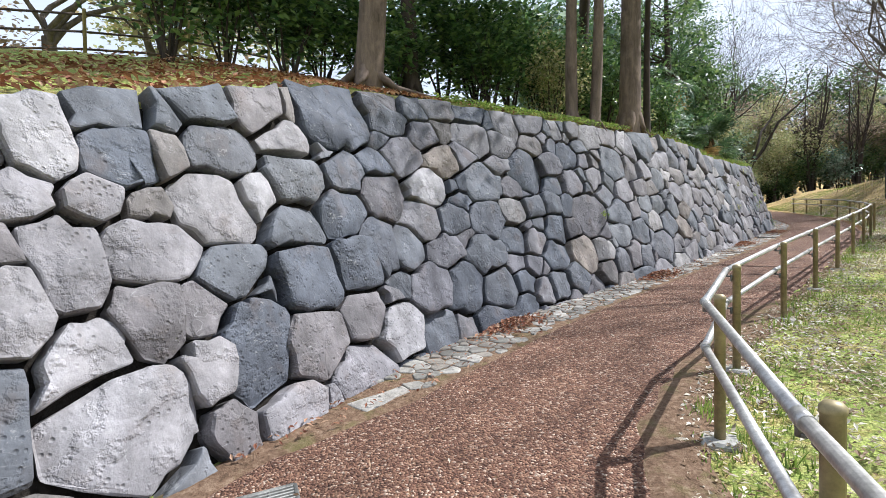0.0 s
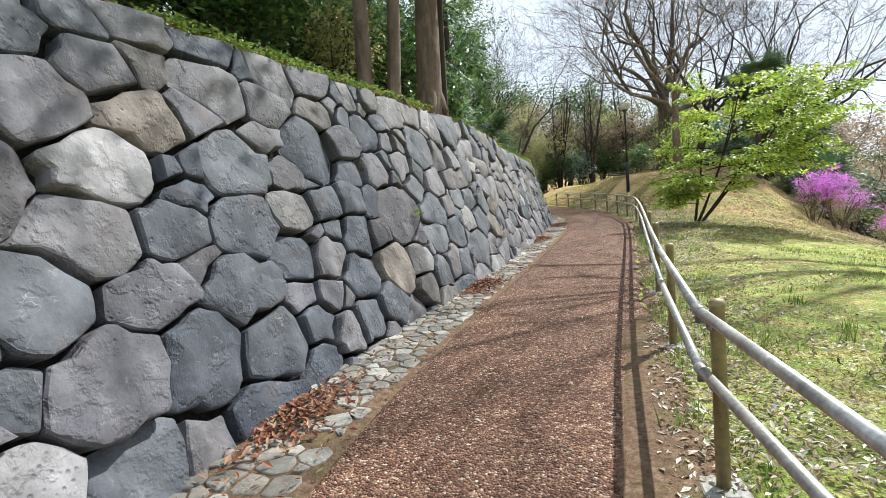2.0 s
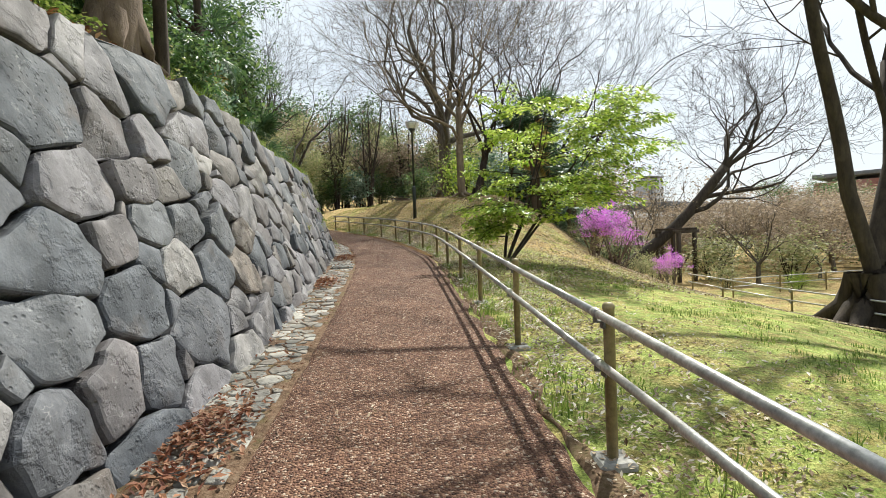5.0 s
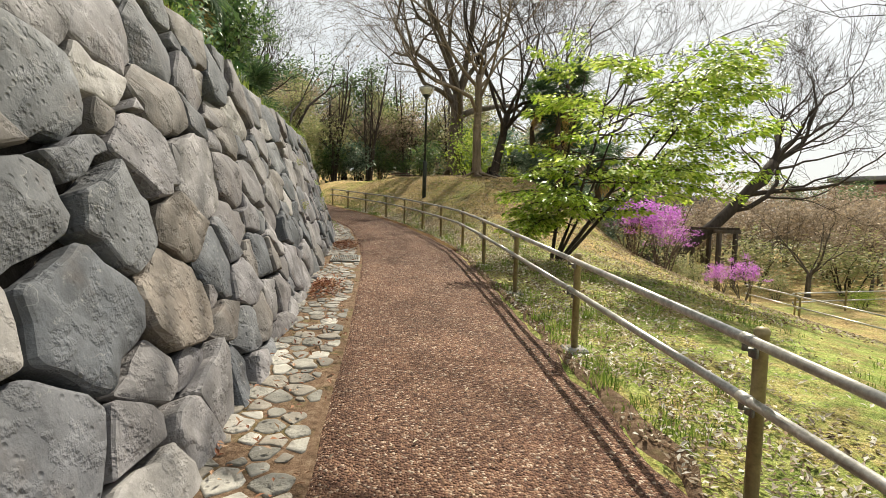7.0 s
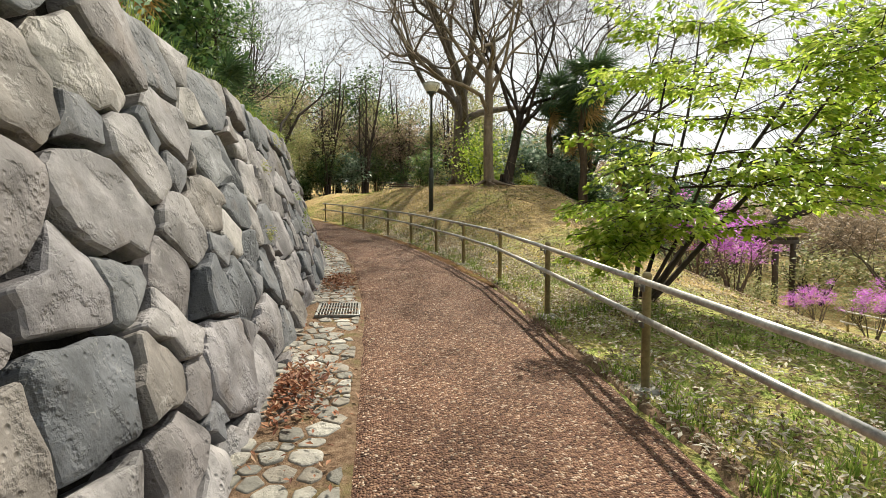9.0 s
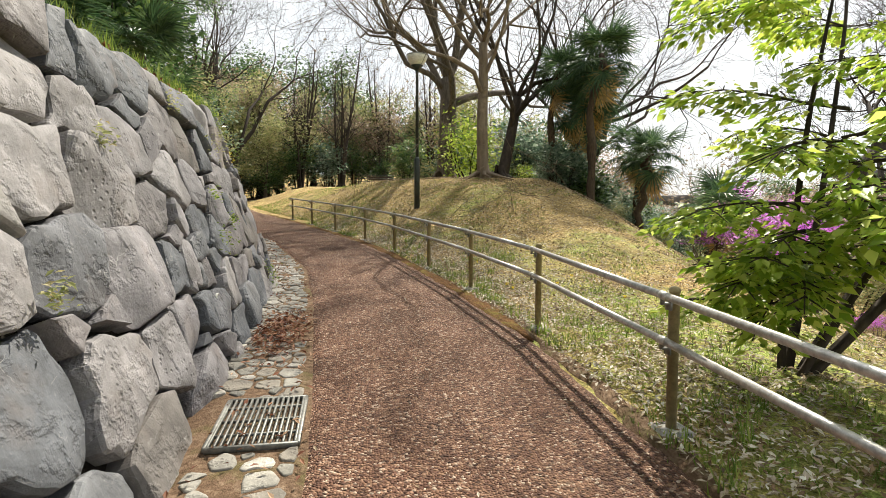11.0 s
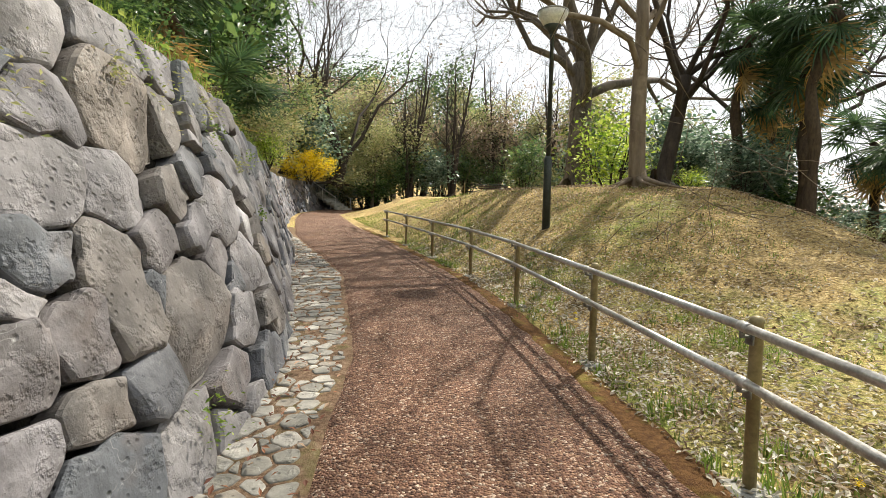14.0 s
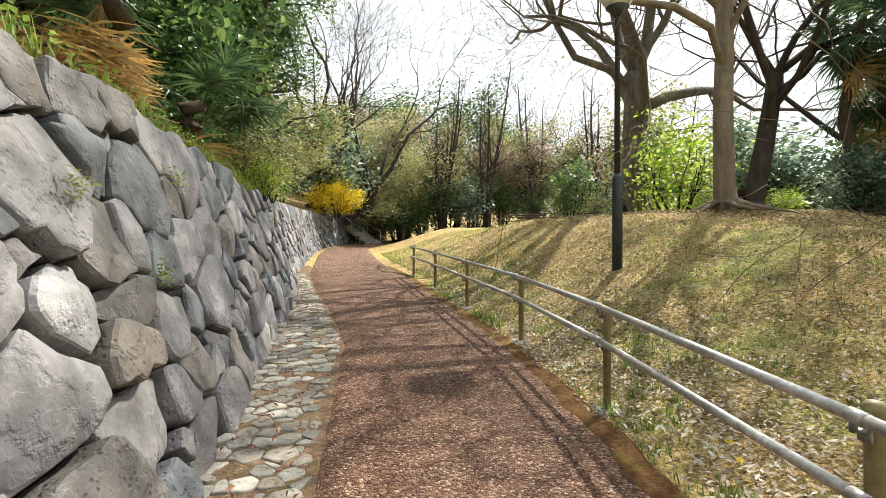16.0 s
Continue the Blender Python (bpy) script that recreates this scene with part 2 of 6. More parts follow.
def bark_material(name, dark, light, scale=9.0):
    k = Nodes(name, 0.9, spec=0.2)
    f = k.noise(scale, 7, 0.72, (1, 1, 0.22))
    c = k.ramp(f, [(0.3, dark), (0.7, light)])
    c = k.mix(k.math("MULTIPLY", k.ramp(k.noise(2.2, 4), [(0.55, 0.0), (0.7, 1.0)]), 0.4), c, tuple(min(1, v * 1.7) for v in light))
    k.bump(k.math("ADD", f, k.math("MULTIPLY", k.noise(scale * 5, 4), 0.4)), 0.7, 0.03)
    return k.done(c)


STONE = stone_material("wall_stone", "object", [(0.0, (0.107, 0.114, 0.127)), (0.15, (0.191, 0.182, 0.191)), (0.29, (0.131, 0.134, 0.146)), (0.43, (0.215, 0.205, 0.211)), (0.55, (0.163, 0.151, 0.153)),
                                                 (0.67, (0.237, 0.225, 0.227)), (0.80, (0.168, 0.153, 0.143)), (0.89, (0.155, 0.160, 0.170)), (0.965, (0.288, 0.273, 0.262))])
# bluer stone, its tones also darkened to stand in for tree shade
SHADED_COOL_STONE = stone_material("shaded_blue_grey_wall_stone", "object", [(0.0, (0.075, 0.083, 0.102)), (0.15, (0.128, 0.125, 0.139)), (0.29, (0.092, 0.098, 0.114)), (0.43, (0.149, 0.144, 0.157)), (0.55, (0.112, 0.106, 0.114)),
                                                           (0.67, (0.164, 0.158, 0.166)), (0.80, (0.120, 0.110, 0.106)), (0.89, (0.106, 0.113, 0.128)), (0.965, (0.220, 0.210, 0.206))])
STONE_REST = stone_material("wall_stone_far", "island")
COBBLE = stone_material("cobble_stone", "object", [(0.0, (0.20, 0.19, 0.165)), (0.3, (0.30, 0.285, 0.25)), (0.6, (0.24, 0.215, 0.18)), (0.85, (0.38, 0.36, 0.32))])
COBBLE_REST = stone_material("cobble_stone_far", "island", [(0.0, (0.20, 0.19, 0.165)), (0.3, (0.30, 0.285, 0.25)), (0.6, (0.24, 0.215, 0.18)), (0.85, (0.38, 0.36, 0.32))])
GRAVEL, LAWN, SOIL = path_material(), ground_material(), soil_material()
STEEL = plain("weathered_galvanised_steel", (0.50, 0.485, 0.46), 0.42, 0.75, 40, 0.3, 0.2)
POSTPAINT = plain("bronze_painted_steel", (0.27, 0.22, 0.115), 0.5, 0.2, 30, 0.3, 0.2)
CONCRETE = plain("concrete", (0.33, 0.32, 0.29), 0.9, 0, 28, 0.3, 0.5, 0.01)
DARKSTEEL = plain("dark_grey_green_paint", (0.035, 0.042, 0.038), 0.45, 0.2, 30, 0.3, 0.1)
GRATE = plain("grate_steel", (0.20, 0.20, 0.185), 0.55, 0.6, 40, 0.35, 0.2)

# ---- the lie of the land ----
BASE_Y = [-6.0, -0.5, 0.9, 2.0, 2.9, 3.7, 4.5, 5.7, 7.5, 9.0, 11.0, 13.0, 15.5, 18.0, 20.5, 22.2, 23.2, 25.0, 28.0, 30.0, 33.0, 42.0, 47.0, 53.0, 60.0]
BASE_X = [1.7, 0.35, 0.05, -0.2, -0.43, -0.65, -0.82, -0.9, -0.88, -0.84, -0.8, -0.82, -0.93, -1.05, -1.2, -1.5, -1.85, -2.55, -3.6, -4.4, -5.8, -9.0, -10.5, -10.9, -10.5]
HIGH_Y = [-6, 1.2, 2.0, 3.65, 5.0, 9.0, 12.0, 13.5, 16.0, 18.0, 22.0, 25.0, 28.0, 33.0, 42.0, 60.0]
HIGH_H = [1.9, 2.05, 2.2, 2.57, 2.68, 2.66, 2.64, 2.6, 2.28, 2.2, 2.18, 2.08, 1.85, 1.95, 2.0, 1.9]
BATTER = 0.33
FENCE = [(4.3, -1.3), (3.2, 0.85), (2.4, 2.42), (1.77, 3.78), (1.54, 5.03), (1.5, 6.9), (1.5, 8.82), (1.51, 10.82), (1.52, 12.87), (1.52, 14.87),
         (1.5, 16.88), (1.44, 18.86), (1.18, 20.66), (0.85, 22.3), (0.42, 24.3), (-0.15, 26.3), (-0.95, 28.45), (-1.8, 30.7), (-2.7, 33.0)]


def smooth_line(ys, vs):
    """A line through pairs, rounded at its corners."""
    gy = np.arange(ys[0], ys[-1] + 0.05, 0.1)
    gv = np.interp(gy, ys, vs)
    ker = np.hanning(13)
    pad = np.pad(gv, 6, mode="reflect", reflect_type="odd")
    return gy, np.convolve(pad, ker / ker.sum(), "valid")


_BY, _BX = smooth_line(BASE_Y, BASE_X)


def base_x(y):
    return np.interp(y, _BY, _BX)


def wall_high(y):
    return np.interp(y, HIGH_Y, HIGH_H)


def path_z(y):
    y = np.asarray(y, float)
    return 0.012 + 0.0735 * np.clip(y, -12, 58) + 0.13 * np.clip(y - 61, 0, 60)


def fence_x(y):
    ys = [p[1] for p in FENCE] + [37.0, 46.0, 53.0, 60.0]
    xs = [p[0] for p in FENCE] + [-4.4, -7.6, -8.4, -8.0]
    return np.interp(y, ys, xs)


def path_left(y):
    return base_x(y) + np.interp(y, [-6, 2.2, 3.2, 4.5, 9, 12, 17, 21, 23, 26, 30, 40], [0.05, 0.08, 0.4, 0.58, 0.45, 0.42, 0.52, 0.36, 0.5, 0.75, 0.3, 0.2])


def path_right(y):
    return fence_x(y) - np.interp(y, [0, 4, 8, 14, 19, 22, 30, 60], [0.26, 0.2, 0.13, 0.14, 0.12, 0.10, 0.1, 0.0])


def step(a, b, v):
    t = np.clip((np.asarray(v, float) - a) / (b - a), 0, 1)
    return t * t * (3 - 2 * t)


def land(x, y):
    """The height of the open ground, to the right of the wall's foot."""
    x, y = np.asarray(x, float), np.asarray(y, float)
    v = x - fence_x(y)
    bank = np.interp(y, [19, 23, 27, 30.5, 35, 40, 60], [0, 0.35, 1.15, 1.55, 1.45, 1.1, 1.0]) * step(-0.2, 4.3, v)
    high = path_z(y) + bank
    low = -0.35 + 0.02 * np.clip(np.hypot(x - 10, y - 20) - 15, 0, 70)
    xs = np.interp(y, [10, 18, 23, 28, 34], [2.4, 2.8, 3.8, 5.0, 6.0])
    wide = np.interp(y, [10, 20, 28], [9.0, 8.0, 6.5])
    return high + (low - high) * step(0, 1, (x - xs) / wide)


def terrace(y, w):
    """The height of the bank above the wall, w metres behind its top edge."""
    return path_z(y) + wall_high(y) - 0.03 + 0.33 * np.clip(w, 0, 5.5) + 0.04 * np.clip(w - 5.5, 0, 40)


def top_x(y):
    return base_x(y) - BATTER * wall_high(y) * 1.03


def terrace_at(x, y):
    return float(terrace(y, top_x(y) - x))


def build_ground():
    ys = np.concatenate([[-300, -150, -80, -45, -25, -15, -10], np.arange(-8, 37, 0.25), np.arange(37, 62, 0.8), [65, 70, 78, 90, 110, 150, 220, 320, 500]])
    left = np.array([-400, -200, -100, -60, -40, -28, -20, -15, -12, -10, -8, -7, -6, -5, -4.2, -3.5, -2.9, -2.4, -1.9, -1.5, -1.1, -0.8, -0.5, -0.28, -0.1])
    right = np.concatenate([[0.0], np.arange(0.2, 14, 0.3), np.arange(14, 26, 1.0), [28, 32, 38, 46, 60, 80, 110, 160, 250, 450]])
    verts = []
    for y in ys:
        bx, tx = float(base_x(y)), float(top_x(y))
        for w in left:
            x = tx + w
            n = noise.noise(Vector((x * 0.7, y * 0.7, 3.0))) * 0.10 + noise.noise(Vector((x * 2.6, y * 2.6, 7.0))) * 0.05
            verts.append((x, y, terrace(y, -w - 0.1) + n * min(1, (-w - 0.1) / 1.2)))
        verts.append((tx - 0.06, y, float(path_z(y)) - 0.05))
        for u in right:
            x = bx + u
            v = x - float(path_right(y))
            n = noise.noise(Vector((x * 0.5, y * 0.5, 1.0))) * 0.07 + noise.noise(Vector((x * 2.2, y * 2.2, 5.0))) * 0.03
            verts.append((x, y, float(land(x, y)) + n * min(1, max(0, v / 0.8)) - (0.012 if v < 0 else 0)))
    n = len(left) + 1 + len(right)
    faces = [(r * n + c, r * n + c + 1, (r + 1) * n + c + 1, (r + 1) * n + c) for r in range(len(ys) - 1) for c in range(n - 1)]
    return tagged(part("ground", (verts, faces), LAWN), "mossy lawn and bare earth with leaf litter around the path", "ground", kind="structure")


def build_path():
    ys = np.concatenate([np.arange(-8, 40, 0.12), np.arange(40, 58, 0.6)])
    cols = np.linspace(0, 1, 19)
    verts = []
    for y in ys:
        a = float(path_left(y)) + noise.noise(Vector((0, y * 2.3, 0))) * 0.03
        b = float(path_right(y)) + noise.noise(Vector((9, y * 1.9, 0))) * 0.07 + noise.noise(Vector((4, y * 6.0, 0))) * 0.025
        for k, c in enumerate(cols):
            x = a + (b - a) * c
            z = float(path_z(y)) + 0.016 + 0.012 * math.sin(math.pi * c) + 0.006 * noise.noise(Vector((x * 3, y * 3, 2)))
            verts.append((x, y, z - (0.05 if k in (0, len(cols) - 1) else 0)))
    n = len(cols)
    faces = [(r * n + c, r * n + c + 1, (r + 1) * n + c + 1, (r + 1) * n + c) for r in range(len(ys) - 1) for c in range(n - 1)]
    return tagged(part("path", (verts, faces), GRAVEL), "reddish-brown fine gravel footpath", "path", kind="structure")


def build_strip(name, y0, y1, left, right, lift, mat, label, ragged=0.03, step_y=0.1):
    ys = np.arange(y0, y1, step_y)
    verts = []
    for y in ys:
        fade = min(1, (y - y0) / 0.6, (y1 - y) / 0.6)
        a = left(y) + ragged * noise.noise(Vector((1, y * 3.1, 2)))
        b = right(y) + ragged * noise.noise(Vector((5, y * 2.7, 2)))
        c = (a + b) / 2
        for k in range(6):
            x = c + (a + (b - a) * k / 5 - c) * max(0.02, fade)
            verts.append((x, y, float(path_z(y)) + lift - (0.03 if k in (0, 5) else 0)))
    faces = [(r * 6 + c, r * 6 + c + 1, (r + 1) * 6 + c + 1, (r + 1) * 6 + c) for r in range(len(ys) - 1) for c in range(5)]
    return tagged(part(name, (verts, faces), mat), label, "ground", kind="structure")


def dirt_material():
    k = Nodes("trodden_earth", 0.95, spec=0.15)
    c = k.ramp(k.noise(22, 6, 0.75), [(0.3, (0.075, 0.046, 0.028)), (0.52, (0.19, 0.122, 0.078)), (0.76, (0.36, 0.27, 0.19))])
    c = k.mix(k.math("MULTIPLY", k.ramp(k.noise(4.2, 5, 0.7), [(0.52, 0.0), (0.66, 1.0)]), 0.55), c, (0.13, 0.13, 0.045))
    k.bump(k.noise(30, 6, 0.75), 0.8, 0.03)
    return k.done(c)


def rust_material():
    k = Nodes("rusty_moss_edge", 0.95, spec=0.15)
    c = k.ramp(k.noise(26, 6, 0.75), [(0.3, (0.050, 0.024, 0.012)), (0.5, (0.135, 0.066, 0.026)), (0.72, (0.24, 0.135, 0.05))])
    c = k.mix(k.math("MULTIPLY", k.ramp(k.noise(3.0, 5, 0.7), [(0.50, 0.0), (0.62, 1.0)]), 0.7), c, (0.19, 0.17, 0.035))
    k.bump(k.noise(40, 6, 0.75), 0.9, 0.02)
    return k.done(c)


build_ground()
build_path()
DIRT, RUST = dirt_material(), rust_material()
build_strip("verge_1", 1.0, 36.0, lambda y: float(base_x(y)) - 0.12, lambda y: float(path_left(y)) + 0.15, 0.012, DIRT, "strip of trodden earth between wall and path")
build_strip("verge_2", 18.5, 36.0, lambda y: float(path_right(y)) - 0.20, lambda y: float(path_right(y)) + 0.06, 0.026, RUST, "rusty mossy edge of the gravel path", 0.09)
build_strip("verge_4", 4.2, 21.0, lambda y: float(path_right(y)) - 0.04, lambda y: float(fence_x(y)) - 0.02 + 0.22 * noise.noise(Vector((3, y * 0.9, 1))), 0.016, DIRT, "bare litter-strewn earth under the handrail", 0.10)
build_strip("verge_3", 1.8, 8.0, lambda y: float(path_right(y)) - 0.26, lambda y: float(path_right(y)) + 0.16, 0.034, DIRT, "mossy edge of the gravel path", 0.09)

# ---- the stone wall ----
_WY = np.arange(-5.5, 57, 0.05)
_WX = base_x(_WY)
_WS = np.concatenate([[0], np.cumsum(np.hypot(np.diff(_WX), np.diff(_WY)))])
COSB = 1 / math.sqrt(1 + BATTER * BATTER)
SINB = BATTER * COSB


def wall_frame(s):
    """The foot, the outward level normal and the height at s metres along the wall's foot."""
    y = float(np.interp(s, _WS, _WY))
    dx = float(base_x(y + 0.2) - base_x(y - 0.2)) / 0.4
    t = Vector((dx, 1, 0)).normalized()
    return Vector((float(base_x(y)), y, float(path_z(y)))), Vector((t.y, -t.x, 0)), float(wall_high(y))


def on_wall(s, v, out=0.0):
    p, n, _ = wall_frame(s)
    return p + n * (out * COSB - v * SINB) + Vector((0, 0, v * COSB + out * SINB))


def s_at(y):
    return float(np.interp(y, _WY, _WS))


def clip(poly, nx, ny, d):
    """The part of a polygon where nx*x + ny*y <= d."""
    out = []
    for (ax, ay), (bx, by) in zip(poly, poly[1:] + poly[:1]):
        fa, fb = nx * ax + ny * ay - d, nx * bx + ny * by - d
        if fa <= 0:
            out.append((ax, ay))
        if (fa < 0) != (fb < 0) and fa != fb:
            k = fa / (fa - fb)
            out.append((ax + (bx - ax) * k, ay + (by - ay) * k))
    return out


# the largest stones, stretch by stretch: metres along the foot, up the face, and their width and height
STONES_A = [(6.8, 0.59, 0.19, 0.55), (6.84, 1.36, 0.13, 0.16), (6.89, 1.04, 0.27, 0.39), (6.97, 1.64, 0.32, 0.24), (7.11, 1.28, 0.35, 0.53), (7.12, 2, 0.34, 0.5), (7.18, 0.75, 0.45, 0.46), (7.27, 0.38, 0.76, 0.59), (7.31, 1.6, 0.35, 0.27), (7.43, 2.14, 0.51, 0.3), (7.45, 0.9, 0.3, 0.49), (7.5, 1.87, 0.38, 0.4), (7.57, 1.29, 0.52, 0.3), (7.65, 1.54, 0.33, 0.18), (7.73, 0.89, 0.36, 0.3), (7.73, 0.51, 0.28, 0.34), (7.75, 1.91, 0.19, 0.24), (7.8, 2.22, 0.24, 0.36), (7.81, 0.18, 0.28, 0.36), (8.02, 1.07, 0.38, 0.28), (8.05, 1.54, 0.57, 0.5), (8.11, 2.27, 0.48, 0.39), (8.11, 0.55, 0.48, 0.62), (8.16, 1.95, 0.62, 0.4), (8.27, 0.08, 0.59, 0.36), (8.36, 1.61, 0.44, 0.29)]
STONES_B = [(8.59, 2.34, 0.49, 0.42), (8.6, 0.48, 0.68, 0.46), (8.7, 1.36, 0.61, 0.37), (8.7, 0.95, 0.71, 0.47), (8.8, 1.76, 0.66, 0.4), (8.82, 2.09, 0.53, 0.32), (9.03, 0.1, 0.71, 0.44), (9.21, 0.55, 0.54, 0.4), (9.29, 1.44, 0.49, 0.39), (9.29, 1, 0.56, 0.47), (9.46, 2.37, 0.74, 0.71), (9.61, 0.31, 0.64, 0.49), (9.61, 1.13, 0.25, 0.48), (9.83, 1.61, 0.53, 0.45), (10.01, 1.05, 0.53, 0.42), (10.16, 0.15, 0.53, 0.38), (10.19, 0.62, 0.63, 0.41), (10.2, 2.42, 0.53, 0.31), (10.34, 1.3, 0.62, 0.37)]
STONES_C = [(10.53, 0.98, 0.56, 0.34), (10.56, 1.7, 0.61, 0.37), (10.68, 2.32, 0.5, 0.33), (10.75, 0.54, 0.57, 0.51), (10.87, 2.01, 0.51, 0.4), (11.22, 0.83, 0.65, 0.39), (11.35, 0.42, 0.59, 0.48), (11.43, 1.25, 0.48, 0.47), (11.55, 1.73, 0.71, 0.43), (11.59, 2.36, 0.58, 0.45), (11.79, 0.13, 0.44, 0.3), (11.86, 0.41, 0.49, 0.3), (11.87, 1.01, 0.5, 0.31), (12.21, 0.24, 0.42, 0.35), (12.31, 0.9, 0.45, 0.31)]
STONES_D = [(12.53, 1.15, 0.22, 0.22), (12.54, 0.26, 0.62, 0.38), (12.54, 1.41, 0.51, 0.3), (12.59, 1.9, 0.73, 0.59), (12.7, 0.65, 0.61, 0.41), (12.86, 1.04, 0.51, 0.44), (12.9, 1.41, 0.52, 0.34), (13.05, 0.32, 0.57, 0.34), (13.1, 1.71, 0.45, 0.26), (13.11, 2.01, 0.43, 0.36), (13.31, 1.35, 0.48, 0.29), (13.33, 1.04, 0.38, 0.31), (13.42, 0.6, 0.77, 0.47), (13.52, 0.06, 0.43, 0.25), (13.66, 1.72, 0.59, 0.36), (13.73, 2.21, 0.55, 0.41), (13.88, 1.2, 0.75, 0.72), (13.99, 0.26, 0.48, 0.36), (14, 0.61, 0.53, 0.31), (14.35, 1.8, 0.59, 0.36)]
STONES_E = [(14.54, 1.52, 0.52, 0.31), (14.68, 0.82, 0.59, 0.35), (14.86, 1.17, 0.61, 0.36), (15.01, 0.41, 0.51, 0.51), (15.18, 2.08, 0.96, 0.6), (15.32, 1.59, 0.77, 0.47), (15.36, 1.21, 0.59, 0.35), (15.38, 0.38, 0.43, 0.4), (15.41, 0.82, 0.63, 0.38), (15.79, 2, 0.67, 0.44), (15.88, 1.59, 0.55, 0.36), (15.92, 1.3, 0.52, 0.3), (16.07, 2.35, 0.59, 0.35), (16.12, 0.93, 0.6, 0.36), (16.15, 0.47, 0.88, 0.55), (16.33, 1.93, 0.59, 0.35), (16.41, 1.59, 0.49, 0.34)]
STONES_F = [(16.51, 1.27, 0.58, 0.38), (16.73, 2.54, 0.88, 0.68), (16.97, 0.52, 0.2, 0.19), (17.44, 0.75, 0.76, 0.46), (17.48, 0.22, 0.45, 0.26), (17.61, 1.49, 0.54, 0.49), (17.64, 2.24, 0.7, 0.43), (17.72, 1.08, 0.58, 0.35), (17.84, 0.18, 0.4, 0.23), (18.05, 1.8, 0.64, 0.38), (18.23, 0.34, 0.46, 0.27), (18.24, 1.38, 0.85, 0.53), (18.42, 0.93, 0.37, 0.24), (18.47, 0.59, 0.45, 0.37)]
STONES_G = [(18.67, 0.26, 0.44, 0.27), (18.67, 1.02, 0.44, 0.42), (18.78, 0.72, 0.34, 0.23), (18.92, 1.37, 0.6, 0.4), (19.06, 0.32, 0.48, 0.28), (19.16, 0.72, 0.55, 0.33), (19.22, 1.06, 0.43, 0.29), (19.49, 0.29, 0.52, 0.31), (19.6, 0.61, 0.35, 0.19), (19.85, 0.72, 0.38, 0.22)]
STONES_I = [(23.89, 0.8, 0.16, 0.31), (23.91, 0.46, 0.31, 0.22), (24.02, 0.7, 0.21, 0.14), (24.03, 1.1, 0.27, 0.26), (24.09, 0.86, 0.23, 0.12), (24.22, 0.37, 0.38, 0.28), (24.25, 0.68, 0.39, 0.22), (24.29, 1.41, 0.61, 0.4)]
STONES_J = [(24.54, 1.86, 0.74, 0.46), (24.55, 1.03, 0.5, 0.29), (24.57, 0.73, 0.38, 0.21), (24.64, 0.15, 0.5, 0.3), (24.69, 0.49, 0.54, 0.38), (24.79, 1.35, 0.53, 0.35), (25.07, 1.75, 0.59, 0.53), (25.28, 0.16, 0.66, 0.4), (25.34, 0.51, 0.46, 0.27), (25.34, 1.15, 0.62, 0.38), (25.44, 1.38, 0.34, 0.18), (25.45, 0.79, 0.51, 0.3), (25.47, 1.68, 0.51, 0.4), (25.8, 0.24, 0.54, 0.32), (26.2, 0.56, 0.39, 0.23), (26.2, 0.93, 0.31, 0.53), (26.41, 1.36, 0.44, 0.37)]
STONES_K = [(26.63, 1.11, 0.46, 0.27), (26.69, 1.77, 0.72, 0.64), (26.8, 2.12, 0.56, 0.46), (26.82, 0.68, 0.85, 0.53), (26.9, 1.31, 0.38, 0.27), (27, 0.23, 0.47, 0.27), (27.09, 1.13, 0.43, 0.25), (27.14, 1.82, 0.6, 0.36), (27.24, 2.2, 0.49, 0.49), (27.3, 0.91, 0.42, 0.24), (27.39, 0.53, 0.5, 0.29), (27.39, 1.52, 0.34, 0.27), (27.64, 1.22, 0.67, 0.41), (27.65, 0.1, 0.58, 0.35), (27.89, 1.46, 0.41, 0.23), (27.91, 0.82, 0.49, 0.49), (28.03, 0.38, 0.53, 0.31), (28.06, 1.28, 0.25, 0.13), (28.23, 1.09, 0.47, 0.28), (28.28, 1.59, 0.79, 0.5)]
STONES_L = [(28.52, 0.5, 0.56, 0.33), (28.6, 0.8, 0.47, 0.28), (28.67, 1.32, 0.44, 0.28), (28.75, 1.02, 0.41, 0.24), (29.19, 0.16, 0.51, 0.3), (29.22, 0.82, 0.58, 0.34), (29.44, 0.51, 0.5, 0.29), (29.49, 1.65, 0.85, 0.53), (29.81, 0.15, 0.51, 0.3), (29.97, 1.96, 0.66, 0.4)]
STONES_M = [(30.54, 0.28, 0.59, 0.35)]
LARGE_STONES = STONES_A + STONES_B + STONES_C + STONES_D + STONES_E + STONES_F + STONES_G + STONES_I + STONES_J + STONES_K + STONES_L + STONES_M


def pack(width, height, radius, tries, rng, close=0.86, fixed=(), lid=None):
    """Seeds of uneven size that fill a rectangle, round those already laid: x, y, r."""
    pts = np.array(fixed, float).reshape(-1, 3)
    for part_no, scale in enumerate((1.0, 0.72, 0.36)):
        for _ in range(tries[part_no]):
            x, y = rng.uniform(0, width), rng.uniform(-0.05, height)
            if lid and y > lid(x):
                continue
            r = radius(x, y) * scale * rng.uniform(0.8, 1.3)
            if len(pts) == 0 or np.all(np.hypot(pts[:, 0] - x, (pts[:, 1] - y) * 1.08) > close * (pts[:, 2] + r)):
                pts = np.vstack([pts, (x, y, r)])
    return pts


STRETCH = 1.3      # how much wider than high the stones lie


